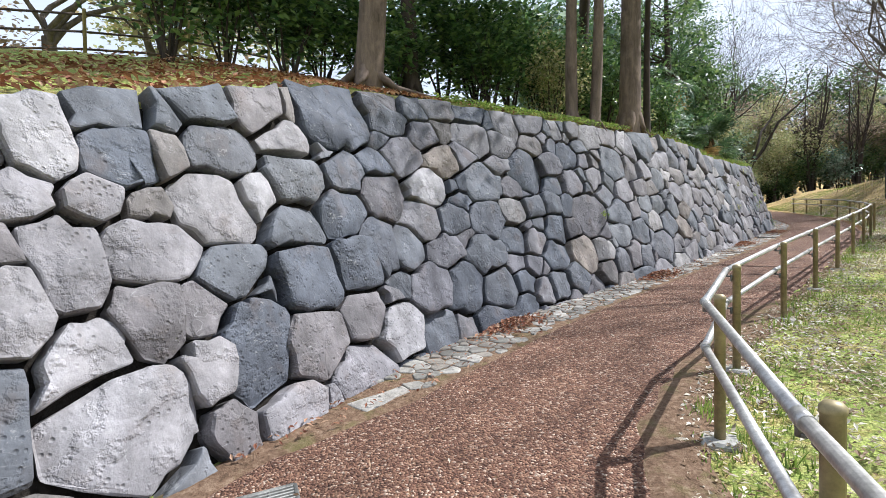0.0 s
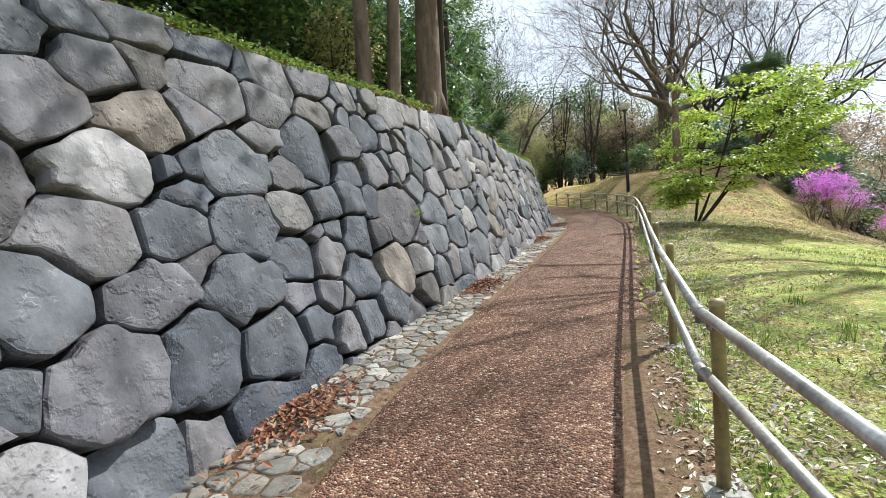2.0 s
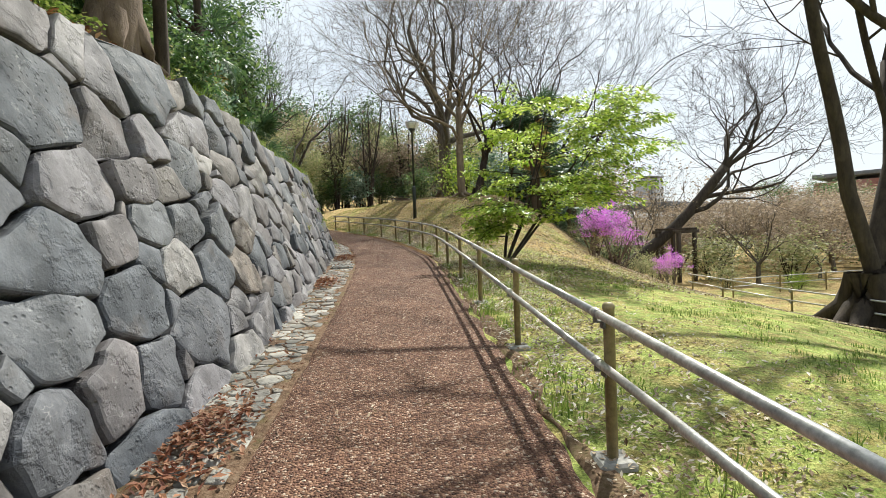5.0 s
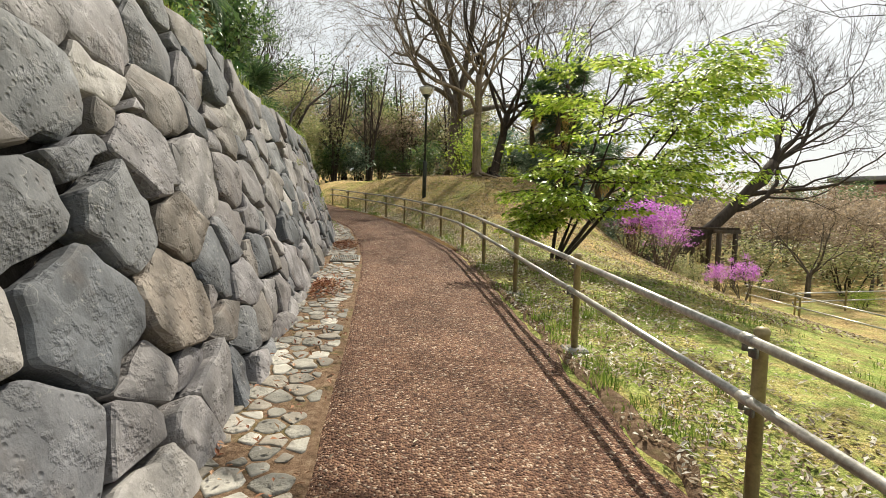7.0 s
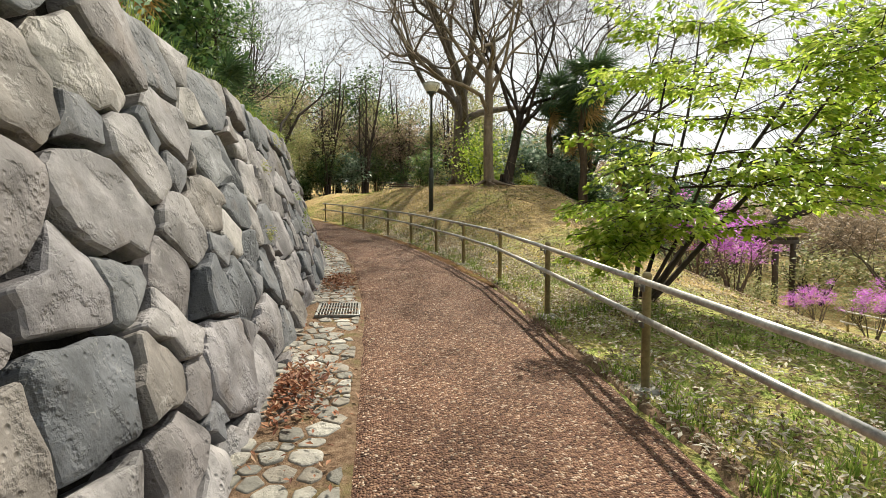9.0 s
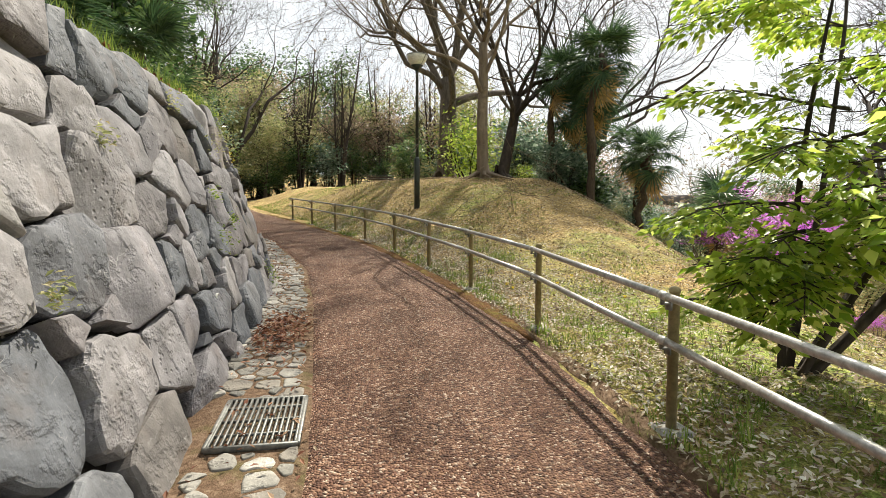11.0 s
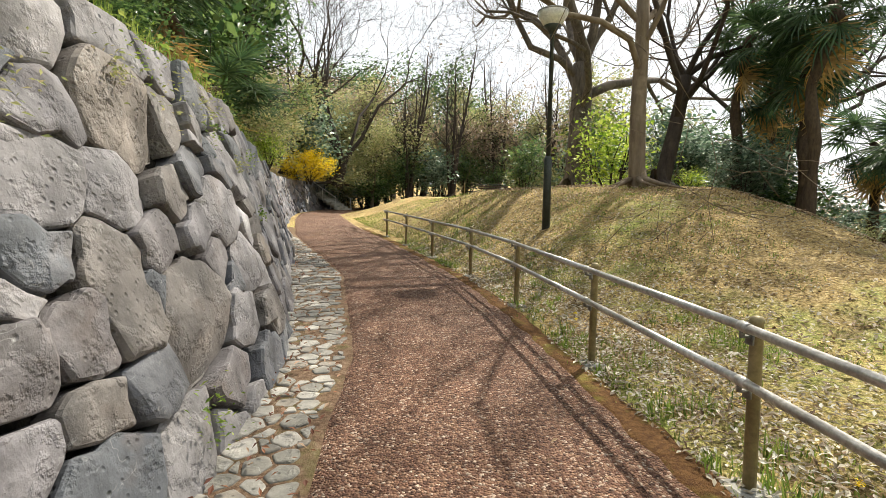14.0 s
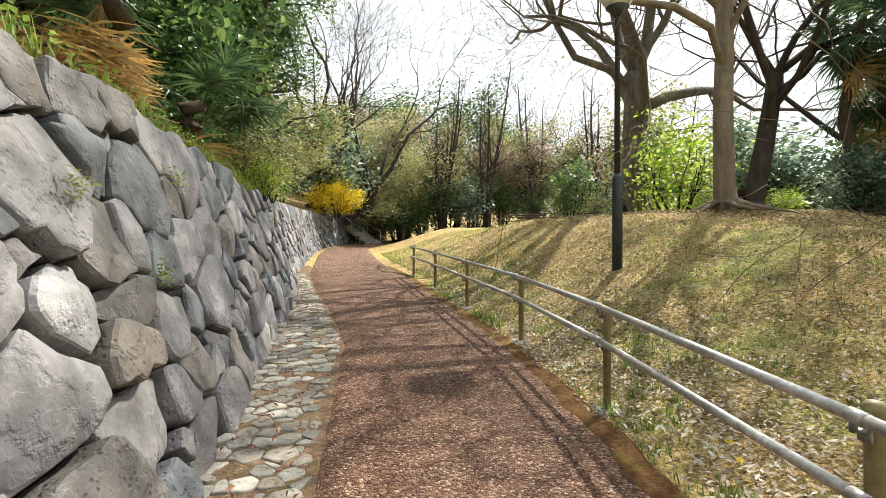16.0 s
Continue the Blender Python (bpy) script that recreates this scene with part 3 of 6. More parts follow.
def laid_stones():
    """Two seeds for each long stone, one for a stout one, and which stone each belongs to."""
    seeds, owner = [], []
    for n, (s, v, w, h) in enumerate(LARGE_STONES):
        s, w, h = s / STRETCH, w * 1.06 / STRETCH, h * 1.06
        r = min(w, h) / 2
        if max(w, h) > 1.3 * min(w, h):
            k = (max(w, h) - min(w, h)) / 2
            for side in (-1, 1):
                seeds.append((s + side * k * (w > h), v + side * k * (h >= w), r))
                owner.append(n)
        else:
            seeds.append((s, v, (w + h) / 4))
            owner.append(n)
    return seeds, owner


def hull(points):
    """The outline round a set of points."""
    pts = sorted(set((round(a, 4), round(b, 4)) for a, b in points))
    rims = []
    for row in (pts, pts[::-1]):
        rim = []
        for p in row:
            while len(rim) > 1 and (rim[-1][0] - rim[-2][0]) * (p[1] - rim[-2][1]) - (rim[-1][1] - rim[-2][1]) * (p[0] - rim[-2][0]) <= 0:
                rim.pop()
            rim.append(p)
        rims += rim[:-1]
    return rims


def cell(pts, i, bound, gap):
    x, y, r = pts[i]
    d = np.hypot(pts[:, 0] - x, pts[:, 1] - y)
    poly = bound
    for j in np.argsort(d)[1:22]:
        qx, qy, qr = pts[j]
        nx, ny = (qx - x) / d[j], (qy - y) / d[j]
        m = (d[j] ** 2 + r * r - qr * qr) / (2 * d[j])
        poly = clip(poly, nx, ny, nx * x + ny * y + m - gap)
        if len(poly) < 3:
            return []
    return poly


def round_off(poly, rng, size, jag=0.02):
    """A cell's outline with worn corners and slightly bowed, uneven sides."""
    out = []
    n = len(poly)
    for i in range(n):
        a, b, c = (np.array(poly[k % n]) for k in (i - 1, i, i + 1))
        la, lc = np.hypot(*(a - b)), np.hypot(*(c - b))
        if la < 0.01 and len(out):
            continue
        k = min(0.44, size / max(la, 1e-4)) * rng.uniform(0.6, 1.2)
        q = min(0.44, size / max(lc, 1e-4)) * rng.uniform(0.6, 1.2)
        p0, p1 = b + (a - b) * k, b + (c - b) * q
        out += [p0, (p0 + p1) / 4 + b / 2, p1]
        if lc > 0.12:
            for t in (0.5,) if lc < 0.3 else (0.35, 0.65):
                out.append(b + (c - b) * t + rng.normal(0, jag, 2))
    return out


def stone_body(outline, rng, bulge, depth=0.16, rough=1.0):
    """Verts (x, y, out) and faces of one stone: broken sides, a sharp chipped arris, and a nearly flat face of one to three split planes."""
    o = np.array(outline)
    mid = o.mean(0) + rng.normal(0, 0.02, 2)
    n = len(o)
    reach = float(np.hypot(*(o - mid).T).mean())
    planes = [(rng.normal(0, 0.07, 2) * rough, 0.0)]
    for _ in range(int(rng.integers(0, 3))):
        a = rng.uniform(0, 2 * math.pi)
        way = np.array([math.cos(a), math.sin(a)])
        slope = rng.uniform(0.12, 0.5) * rough
        planes.append((-way * slope, slope * reach * rng.uniform(0.15, 0.6)))
    lift = rng.normal(0, 0.015) * min(rough, 1)
    edge = 1 - min(0.08, 0.007 / max(0.05, reach))
    inner = 1 - min(0.20, 0.022 / max(0.05, reach))
    rings = [(0.97, -depth, 0), (1.0, -bulge * 0.6 - 0.006, 0.7), (edge, -bulge * 0.16, 0.97), (inner, 0.0, 1.0), (0.62, bulge * 0.10, 1.0), (0.30, bulge * 0.13, 1.0)]
    chip = -np.abs(rng.normal(0, 0.018, n)) * rough
    verts, faces = [], []

    def face(q):
        z = min(float(t @ (q - mid)) + c for t, c in planes)
        return z + rough * (0.020 * noise.noise(Vector((q[0] * 5, q[1] * 5, mid[0] * 3))) + 0.009 * noise.noise(Vector((q[0] * 17, q[1] * 17, mid[1] * 3))))

    for row, (sc, out, wob) in enumerate(rings):
        for k, p in enumerate(o):
            q = mid + (p - mid) * (sc + (chip[k] if row in (2, 3) else 0))
            verts.append((q[0], q[1], out + lift + wob * face(q)))
    verts.append((mid[0], mid[1], bulge * 0.14 + lift + face(mid)))
    for r in range(len(rings) - 1):
        for k in range(n):
            faces.append((r * n + k, r * n + (k + 1) % n, (r + 1) * n + (k + 1) % n, (r + 1) * n + k))
    top = (len(rings) - 1) * n
    faces += [(top + k, top + (k + 1) % n, top + n) for k in range(n)]
    return verts, faces


def warp(s, v, top):
    """Bends the joints a little, as laid rubble does."""
    a = noise.noise(Vector((s * 2.1, v * 2.1, 11.0))) * 0.045
    b = noise.noise(Vector((s * 2.3, v * 2.3, 23.0))) * 0.045
    return s + a, v + b * min(1, max(0, v) / 0.5) * min(1, max(0, (top - v - 0.1) / 0.5))


PALE_STONE = stone_material("pale_wall_stone", "object", [(0.0, (0.27, 0.26, 0.265)), (0.5, (0.30, 0.29, 0.295))])
TAN_STONE = stone_material("tan_wall_stone", "object", [(0.0, (0.215, 0.185, 0.160)), (0.5, (0.195, 0.170, 0.150))])
BLUE_STONE = stone_material("blue_black_wall_stone", "object", [(0.0, (0.090, 0.099, 0.118)), (0.5, (0.108, 0.115, 0.130))])
# stones that stand out by their colour: metres along the foot and up the face
MARKED = [(PALE_STONE, [(7.12, 2.0), (7.2, 0.74), (7.27, 0.38), (28.23, 1.09), (8.36, 1.61), (9.61, 0.31), (10.56, 1.7)]),
          (TAN_STONE, [(17.44, 0.75), (17.72, 1.08), (13.42, 0.6), (10.87, 2.01), (28.6, 0.8), (26.69, 1.77)]),
          (BLUE_STONE, [(7.43, 2.14), (7.5, 1.87), (8.11, 0.55), (8.7, 0.95), (9.29, 1.0), (12.54, 0.26), (12.7, 0.65), (12.86, 1.04), (9.29, 1.44), (11.79, 0.13), (11.86, 0.41), (11.22, 0.83), (11.35, 0.42), (11.55, 1.73), (12.9, 1.41), (13.05, 0.32), (12.59, 1.9), (13.31, 1.35), (11.87, 1.01), (13.1, 1.71), (10.01, 1.05), (10.75, 0.54)])]


def build_wall():
    rng = np.random.default_rng(5)
    length = _WS[-1]

    def radius(s, v):
        y = np.interp(s, _WS, _WY)
        big = np.interp(y, [-5, 2, 5, 8, 12, 14, 18, 22, 30, 50], [0.27, 0.25, 0.23, 0.23, 0.23, 0.25, 0.24, 0.24, 0.23, 0.24])
        return big * np.interp(v, [0, 0.6, 2.6], [1.1, 1.0, 0.9])

    seeds, owner = laid_stones()
    flat = pack(length / STRETCH, 2.85, lambda x, y: radius(x * STRETCH, y) / STRETCH ** 0.4, (9000, 9000, 3000), rng, 0.88, seeds,
                lambda x: float(np.interp(x * STRETCH, _WS, wall_high(_WY))) / COSB - 0.11)
    pts = flat * (STRETCH, 1, 1)
    owner = np.array(owner + list(range(10000, 10000 + len(pts) - len(seeds))))
    tops = np.array([wall_frame(q[0])[2] / COSB for q in pts])
    keep = pts[:, 1] < tops - 0.06
    flat, pts, owner = flat[keep], pts[keep], owner[keep]
    joined = {}
    walls = {}
    for key, y0, y1 in (("wall_1", -5.5, 13.2), ("wall_2", 13.2, 56.9)):
        ss = np.arange(s_at(y0), s_at(y1) + 0.01, 0.25)
        verts = []
        for s in ss:
            top = wall_frame(s)[2] / COSB - 0.04
            for v, out in ((-0.25, -0.15), (top * 0.33, -0.13), (top * 0.66, -0.13), (top, -0.12), (top - 0.02, -0.75), (-0.25, -0.75)):
                verts.append(on_wall(s, v, out))
        faces = [(r * 6 + c, r * 6 + (c + 1) % 6, (r + 1) * 6 + (c + 1) % 6, (r + 1) * 6 + c) for r in range(len(ss) - 1) for c in range(6)]
        faces += [tuple(range(6)), tuple(len(verts) - 6 + k for k in range(6))[::-1]]
        walls[key] = tagged(part(key, (verts, faces), SOIL, smooth=False), "battered retaining wall of fitted grey natural stones", "stone wall", kind="structure")
        joined[key] = ([], [])
    for mark in np.unique(owner):
        ids = np.nonzero(owner == mark)[0]
        s, v, r = pts[ids].mean(0)
        p, n, h = wall_frame(s)
        top = h / COSB
        slope = (wall_frame(s + 0.3)[2] / COSB - top) / 0.3
        bound = [(s - 1.3, -0.12), (s + 1.3, -0.12), (s + 1.3, 3.2), (s - 1.3, 3.2)]
        bound = clip(bound, -slope, 1.0, top - slope * s + rng.uniform(-0.03, 0.015))
        gap = rng.uniform(0.004, 0.024)
        cells = [[(a * STRETCH, b) for a, b in cell(flat, i, [(a / STRETCH, b) for a, b in bound], gap)] for i in ids]
        poly = cells[0] if len(cells) == 1 else hull([q for c in cells for q in c])
        if len(poly) < 3:
            continue
        o = np.array(poly)
        area = 0.5 * abs(np.dot(o[:, 0], np.roll(o[:, 1], 1)) - np.dot(o[:, 1], np.roll(o[:, 0], 1)))
        if area < 0.004:
            continue
        size = math.sqrt(area)
        rugged = float(np.interp(p.y, [3, 8, 12, 17, 19], [1.05, 0.8, 1.0, 1.1, 1.05]))
        outline = [warp(*q, top) for q in round_off(poly, rng, 0.045 / rugged * size + 0.004, 0.016 * rugged)]
        lid = [(a, min(b, top + slope * (a - s) + 0.03)) for a, b in outline]
        sv, sf = stone_body(lid, rng, rng.uniform(0.03, 0.07) * min(size, 0.5) + 0.008, 0.16, rugged)
        world_v = [on_wall(a, b, c) for a, b, c in sv]
        flags = [k >= 3 * len(lid) for k in range(len(sf))]
        key = "wall_1" if p.y < 13.2 else "wall_2"
        if 0.9 < p.y < 27.0:
            # between y 3.5 and 8.5 the stone colour carries painted tree shade
            mat = next((m for m, spots in MARKED if any(math.hypot(s - a, v - b) < 0.16 for a, b in spots)), SHADED_COOL_STONE if 3.5 < p.y < 8.5 else STONE)
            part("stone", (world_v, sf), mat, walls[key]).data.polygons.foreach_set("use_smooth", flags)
        else:
            jv, jf = joined[key]
            jf += [tuple(k + len(jv) for k in f) for f in sf]
            jv += world_v
    for key, (jv, jf) in joined.items():
        tagged(part("stones", (jv, jf), STONE_REST, walls[key]), kind="stuff")


build_wall()


def build_cobbles():
    """Flat stones set in the earth between the wall's foot and the gravel."""
    rng = np.random.default_rng(8)
    strip = tagged(new("pavement", None), "strip of flat cobbles set in earth along the wall", "cobble strip", kind="structure")
    y0, y1 = 3.3, 33.0
    pts = pack(y1 - y0, 1.0, lambda s, v: 0.075, (9000, 9000, 4000), rng, 0.9)
    jv, jf = [], []
    count = 0
    for i in range(len(pts)):
        s, v, r = pts[i]
        y = y0 + s
        a, b = float(base_x(y)) - 0.02, float(path_left(y)) + 0.01
        if v > b - a or (16.9 < y < 17.55) or rng.random() < 0.10:
            continue
        bound = [(s - 0.4, -0.05), (s + 0.4, -0.05), (s + 0.4, b - a), (s - 0.4, b - a)]
        poly = cell(pts, i, bound, rng.uniform(0.006, 0.014))
        if len(poly) < 3:
            continue
        o = np.array(poly)
        if 0.5 * abs(np.dot(o[:, 0], np.roll(o[:, 1], 1)) - np.dot(o[:, 1], np.roll(o[:, 0], 1))) < 0.002:
            continue
        outline = round_off(poly, rng, 0.014, 0.007)
        sv, sf = stone_body(outline, rng, 0.010, 0.07, 0.3)
        world_v = [(a + q, y0 + p, float(path_z(y0 + p)) + 0.022 + z * 0.6) for p, q, z in sv]
        sf = [f[::-1] for f in sf]
        if count < 300 and 4.0 < y < 24:
            part("cobble", (world_v, sf), COBBLE, strip)
            count += 1
        else:
            jf += [tuple(k + len(jv) for k in f) for f in sf]
            jv += world_v
    tagged(part("cobbles", (jv, jf), COBBLE_REST, strip), kind="stuff")


build_cobbles()


# ---- the handrail fence ----
def build_fence(name, posts, ground, label, high=0.80, rails=(0.757, 0.517), rail_r=0.021, post_r=0.028, foot=True, side=-1, off=0.07, rail_mat=None):
    fence = empty(name, pose(posts[0][0], posts[0][1], ground(*posts[0])), label, "fence")
    inv = fence.matrix_world.inverted()
    fence_parts = []
    bm = bmesh.new()
    lathe(bm, [(post_r, -0.12), (post_r, high - 0.03), (post_r * 1.1, high - 0.028), (post_r * 1.1, high - 0.012), (post_r * 0.75, high), (0.004, high + 0.004)], 14)
    post_me = bpy.data.meshes.new("post")
    bm.to_mesh(post_me)
    bm.free()
    post_me.materials.append(POSTPAINT)
    post_me.polygons.foreach_set("use_smooth", [len(p.vertices) == 4 for p in post_me.polygons])
    bm = bmesh.new()
    box(bm, 0, 0, 0, 0.19, 0.19, 0.14, 0.015)
    foot_me = bpy.data.meshes.new("foot")
    bm.to_mesh(foot_me)
    bm.free()
    foot_me.materials.append(CONCRETE)
    pts = [Vector((x, y, ground(x, y))) for x, y in posts]
    anchors = []
    for i, p in enumerate(pts):
        a, b = pts[max(0, i - 1)], pts[min(len(pts) - 1, i + 1)]
        t = (b - a).normalized()
        n = Vector((-t.y, t.x, 0)).normalized() * (-side)
        anchors.append((p + n * off, n, math.atan2(t.y, t.x)))
        ob = part("post", post_me, None, fence)
        ob.location = p - pts[0]
        if foot:
            ob = part("foot", foot_me, None, fence)
            ob.location = p - pts[0] + Vector((0, 0, -0.035))
            ob.rotation_euler = (0, 0, math.atan2(t.y, t.x))
        for h in rails:
            bm = bmesh.new()
            q = p + Vector((0, 0, h - 0.045)) - pts[0]
            rot = Matrix.Rotation(math.atan2(n.y, n.x), 4, "Z")
            c = q + n * (off * 0.55)
            box(bm, c.x, c.y, c.z, off * 0.95, 0.035, 0.012, 0.003, rot)
            c = q + n * off
            rod(bm, c + Vector((0, 0, -0.006)), c + Vector((0, 0, 0.035)), 0.012, n=8)
            c = q + n * (post_r + 0.004)
            box(bm, c.x, c.y, c.z - 0.012, 0.014, 0.05, 0.05, 0.004, rot)
            part("bracket", bm, GRATE, fence)
    for i in range(len(pts) - 1):
        for h in rails:
            bm = bmesh.new()
            a, b = (anchors[k][0] + Vector((0, 0, h)) - pts[0] for k in (i, i + 1))
            d = (b - a).normalized()
            rod(bm, a, b, rail_r, n=14)
            rod(bm, b - d * 0.05, b + d * 0.012, rail_r * 1.14, n=14)
            bmesh.ops.create_uvsphere(bm, u_segments=12, v_segments=6, radius=rail_r * 1.1, matrix=Matrix.Translation(a))
            part("rail", bm, rail_mat or STEEL, fence)
    # the rails' ends turn down
    for h in rails:
        bm = bmesh.new()
        a = anchors[-1][0] + Vector((0, 0, h)) - pts[0]
        d = (anchors[-1][0] - anchors[-2][0]).normalized()
        rod(bm, a, a + d * 0.12, rail_r, n=12)
        bmesh.ops.create_uvsphere(bm, u_segments=12, v_segments=6, radius=rail_r * 1.05, matrix=Matrix.Translation(a + d * 0.12))
        part("rail_end", bm, rail_mat or STEEL, fence)
    return fence


build_fence("handrail_fence", FENCE, lambda x, y: float(land(x, y)) - 0.005, "two-rail galvanised steel handrail on bronze posts beside the path")


# ---- plants: tools ----
def tubes(lines):
    """Verts and faces of tapered tubes along (points, radii)."""
    verts, faces = [], []
    for pts, rad in lines:
        n = 10 if rad[0] > 0.12 else 6 if rad[0] > 0.05 else 4 if rad[0] > 0.025 else 3
        k0 = len(verts)
        for i, p in enumerate(pts):
            d = (pts[min(i + 1, len(pts) - 1)] - pts[max(i - 1, 0)]).normalized()
            side = d.cross(Vector((0.31, 0.2, 0.93)) if abs(d.z) < 0.9 else Vector((1, 0.1, 0))).normalized()
            up = side.cross(d)
            for k in range(n):
                a = 2 * math.pi * k / n
                verts.append(p + (side * math.cos(a) + up * math.sin(a)) * rad[i])
        for i in range(len(pts) - 1):
            for k in range(n):
                a, b = k0 + i * n + k, k0 + i * n + (k + 1) % n
                faces.append((a, b, b + n, a + n))
        faces.append(tuple(k0 + (len(pts) - 1) * n + k for k in range(n)))
    return verts, faces


def grow(rng, p, d, length, r, level, last, spread=42, lift=0.06, wiggle=0.16, kids=(3, 4), shrink=(0.58, 0.8), out=None, taper=0.45, start=0.35, segs=5):
    """Limbs that fork: (level, points, radii)."""
    out = [] if out is None else out
    pts, rad = [Vector(p)], [r]
    d = Vector(d).normalized()
    n = segs + (3 if level == 0 else 0) if level < 4 else 3
    for i in range(n):
        d = (d + Vector(rng.normal(0, wiggle, 3)) * (0.45 if level == 0 else 1) + Vector((0, 0, lift))).normalized()
        pts.append(pts[-1] + d * (length / n))
        rad.append(max(0.006, r * (1 - (1 - taper) * (i + 1) / n)))
    out.append((level, pts, rad))
    if level < last:
        for k in range(int(rng.integers(kids[0], kids[1] + 1))):
            t = rng.uniform(start, 0.97) if k else 1.0
            i = min(n, max(1, int(round(t * n))))
            base_d = (pts[i] - pts[i - 1]).normalized()
            ax = base_d.orthogonal()
            ax.rotate(Matrix.Rotation(rng.uniform(0, 2 * math.pi), 3, base_d))
            nd = base_d.copy()
            nd.rotate(Matrix.Rotation(radians(rng.normal(spread, 9) * (0.45 if k == 0 else 1)), 3, ax))
            grow(rng, pts[i], nd, length * rng.uniform(*shrink), rad[i] * (0.85 if k == 0 else rng.uniform(0.45, 0.7)), level + 1, last, spread, lift, wiggle, kids, shrink, out, taper, 0.25, segs)
    return out


def leaves(rng, centres, size, flat=0.3, shape=0.5, droop=0.0):
    """Folded four-cornered leaves at given places."""
    c = np.asarray(centres, float)
    n = len(c)
    a = rng.uniform(0, 2 * np.pi, n)
    tip = np.stack([np.cos(a), np.sin(a), rng.normal(-droop, 0.45, n)], 1)
    tip /= np.linalg.norm(tip, axis=1)[:, None]
    nor = np.stack([rng.normal(0, 1, n) * (1 - flat), rng.normal(0, 1, n) * (1 - flat), np.ones(n)], 1)
    side = np.cross(nor, tip)
    side /= np.linalg.norm(side, axis=1)[:, None] + 1e-9
    up = np.cross(tip, side)
    s = (size * rng.uniform(0.6, 1.35, n))[:, None]
    v = np.stack([c - tip * s * 0.5, c + side * s * shape * 0.5 + up * s * 0.10, c + tip * s * 0.5, c - side * s * shape * 0.5 + up * s * 0.10], 1).reshape(-1, 3)
    k = np.arange(n)[:, None] * 4
    f = np.concatenate([k + [0, 1, 2], k + [0, 2, 3]], 1).reshape(-1, 3)
    return v, f


def scatter(rng, spots, n, spread):
    """n places strewn round the given spots."""
    spots = np.asarray([tuple(p) for p in spots])
    pick = spots[rng.integers(0, len(spots), n)]
    return pick + rng.normal(0, 1, (n, 3)) * np.asarray(spread)


def clump_spots(rng, centre, radii, n, hollow=0.55):
    """Uneven clumps on and in a rounded body."""
    d = rng.normal(0, 1, (n, 3))
    d /= np.linalg.norm(d, axis=1)[:, None]
    r = rng.uniform(hollow, 1.0, n)[:, None] * (1 + 0.28 * np.sin(d[:, :1] * 5 + d[:, 1:2] * 4 + centre[0]))
    return np.asarray(centre) + d * r * np.asarray(radii)


BARK_GREY = bark_material("grey_brown_bark", (0.050, 0.042, 0.034), (0.190, 0.158, 0.124), 8)
BARK_DARK = bark_material("dark_bark", (0.022, 0.018, 0.016), (0.075, 0.058, 0.046), 8)
BARK_RED = bark_material("reddish_bark", (0.060, 0.045, 0.036), (0.22, 0.165, 0.130), 7)
BARK_TAN = bark_material("smooth_tan_bark", (0.115, 0.085, 0.058), (0.26, 0.205, 0.15), 5)
EVERGREEN = leaf_material("glossy_dark_leaves", [(0.026, 0.062, 0.025), (0.064, 0.130, 0.045), (0.128, 0.220, 0.070), (0.240, 0.330, 0.108)], 0.30, 0.38)
BLUEGREEN = leaf_material("grey_green_leaves", [(0.060, 0.120, 0.075), (0.150, 0.225, 0.150), (0.370, 0.450, 0.340)], 0.33, 0.5)
OLIVE = leaf_material("olive_spring_leaves", [(0.150, 0.185, 0.060), (0.290, 0.320, 0.125), (0.470, 0.460, 0.215), (0.400, 0.330, 0.185)], 0.5, 0.45)
FRESH = leaf_material("fresh_green_leaves", [(0.140, 0.250, 0.028), (0.290, 0.430, 0.045), (0.480, 0.590, 0.090), (0.660, 0.720, 0.180)], 0.36, 0.55)
PALMGREEN = leaf_material("palm_fronds", [(0.026, 0.058, 0.028), (0.060, 0.115, 0.048), (0.125, 0.195, 0.078)], 0.34, 0.45)
PALMDEAD = leaf_material("dry_palm_fronds", [(0.300, 0.200, 0.090), (0.520, 0.370, 0.160), (0.700, 0.430, 0.120)], 0.7, 0.45)
PURPLE = leaf_material("purple_blossom", [(0.462, 0.099, 0.506), (0.616, 0.187, 0.660), (0.726, 0.330, 0.748)], 0.5, 0.4)
YELLOW = leaf_material("yellow_blossom", [(0.76, 0.54, 0.012), (0.86, 0.66, 0.02), (0.9, 0.74, 0.07)], 0.5, 0.35)
RUSTY = leaf_material("grey_brown_buds", [(0.203, 0.150, 0.100), (0.338, 0.260, 0.181), (0.459, 0.364, 0.250)], 0.6, 0.4)
LITTER = leaf_material("fallen_leaves", [(0.105, 0.060, 0.030), (0.270, 0.178, 0.100), (0.450, 0.360, 0.250), (0.640, 0.580, 0.470)], 0.75, 0.15)
PALELITTER = leaf_material("bleached_fallen_leaves", [(0.150, 0.110, 0.070), (0.380, 0.320, 0.235), (0.600, 0.550, 0.450), (0.720, 0.690, 0.610)], 0.75, 0.15)
REDLITTER = leaf_material("red_brown_fallen_leaves", [(0.09, 0.030, 0.018), (0.20, 0.072, 0.036), (0.32, 0.15, 0.08), (0.42, 0.29, 0.19)], 0.7, 0.2)
BLADE = leaf_material("grass_blades", [(0.085, 0.155, 0.024), (0.195, 0.290, 0.050), (0.370, 0.420, 0.110)], 0.6, 0.4)


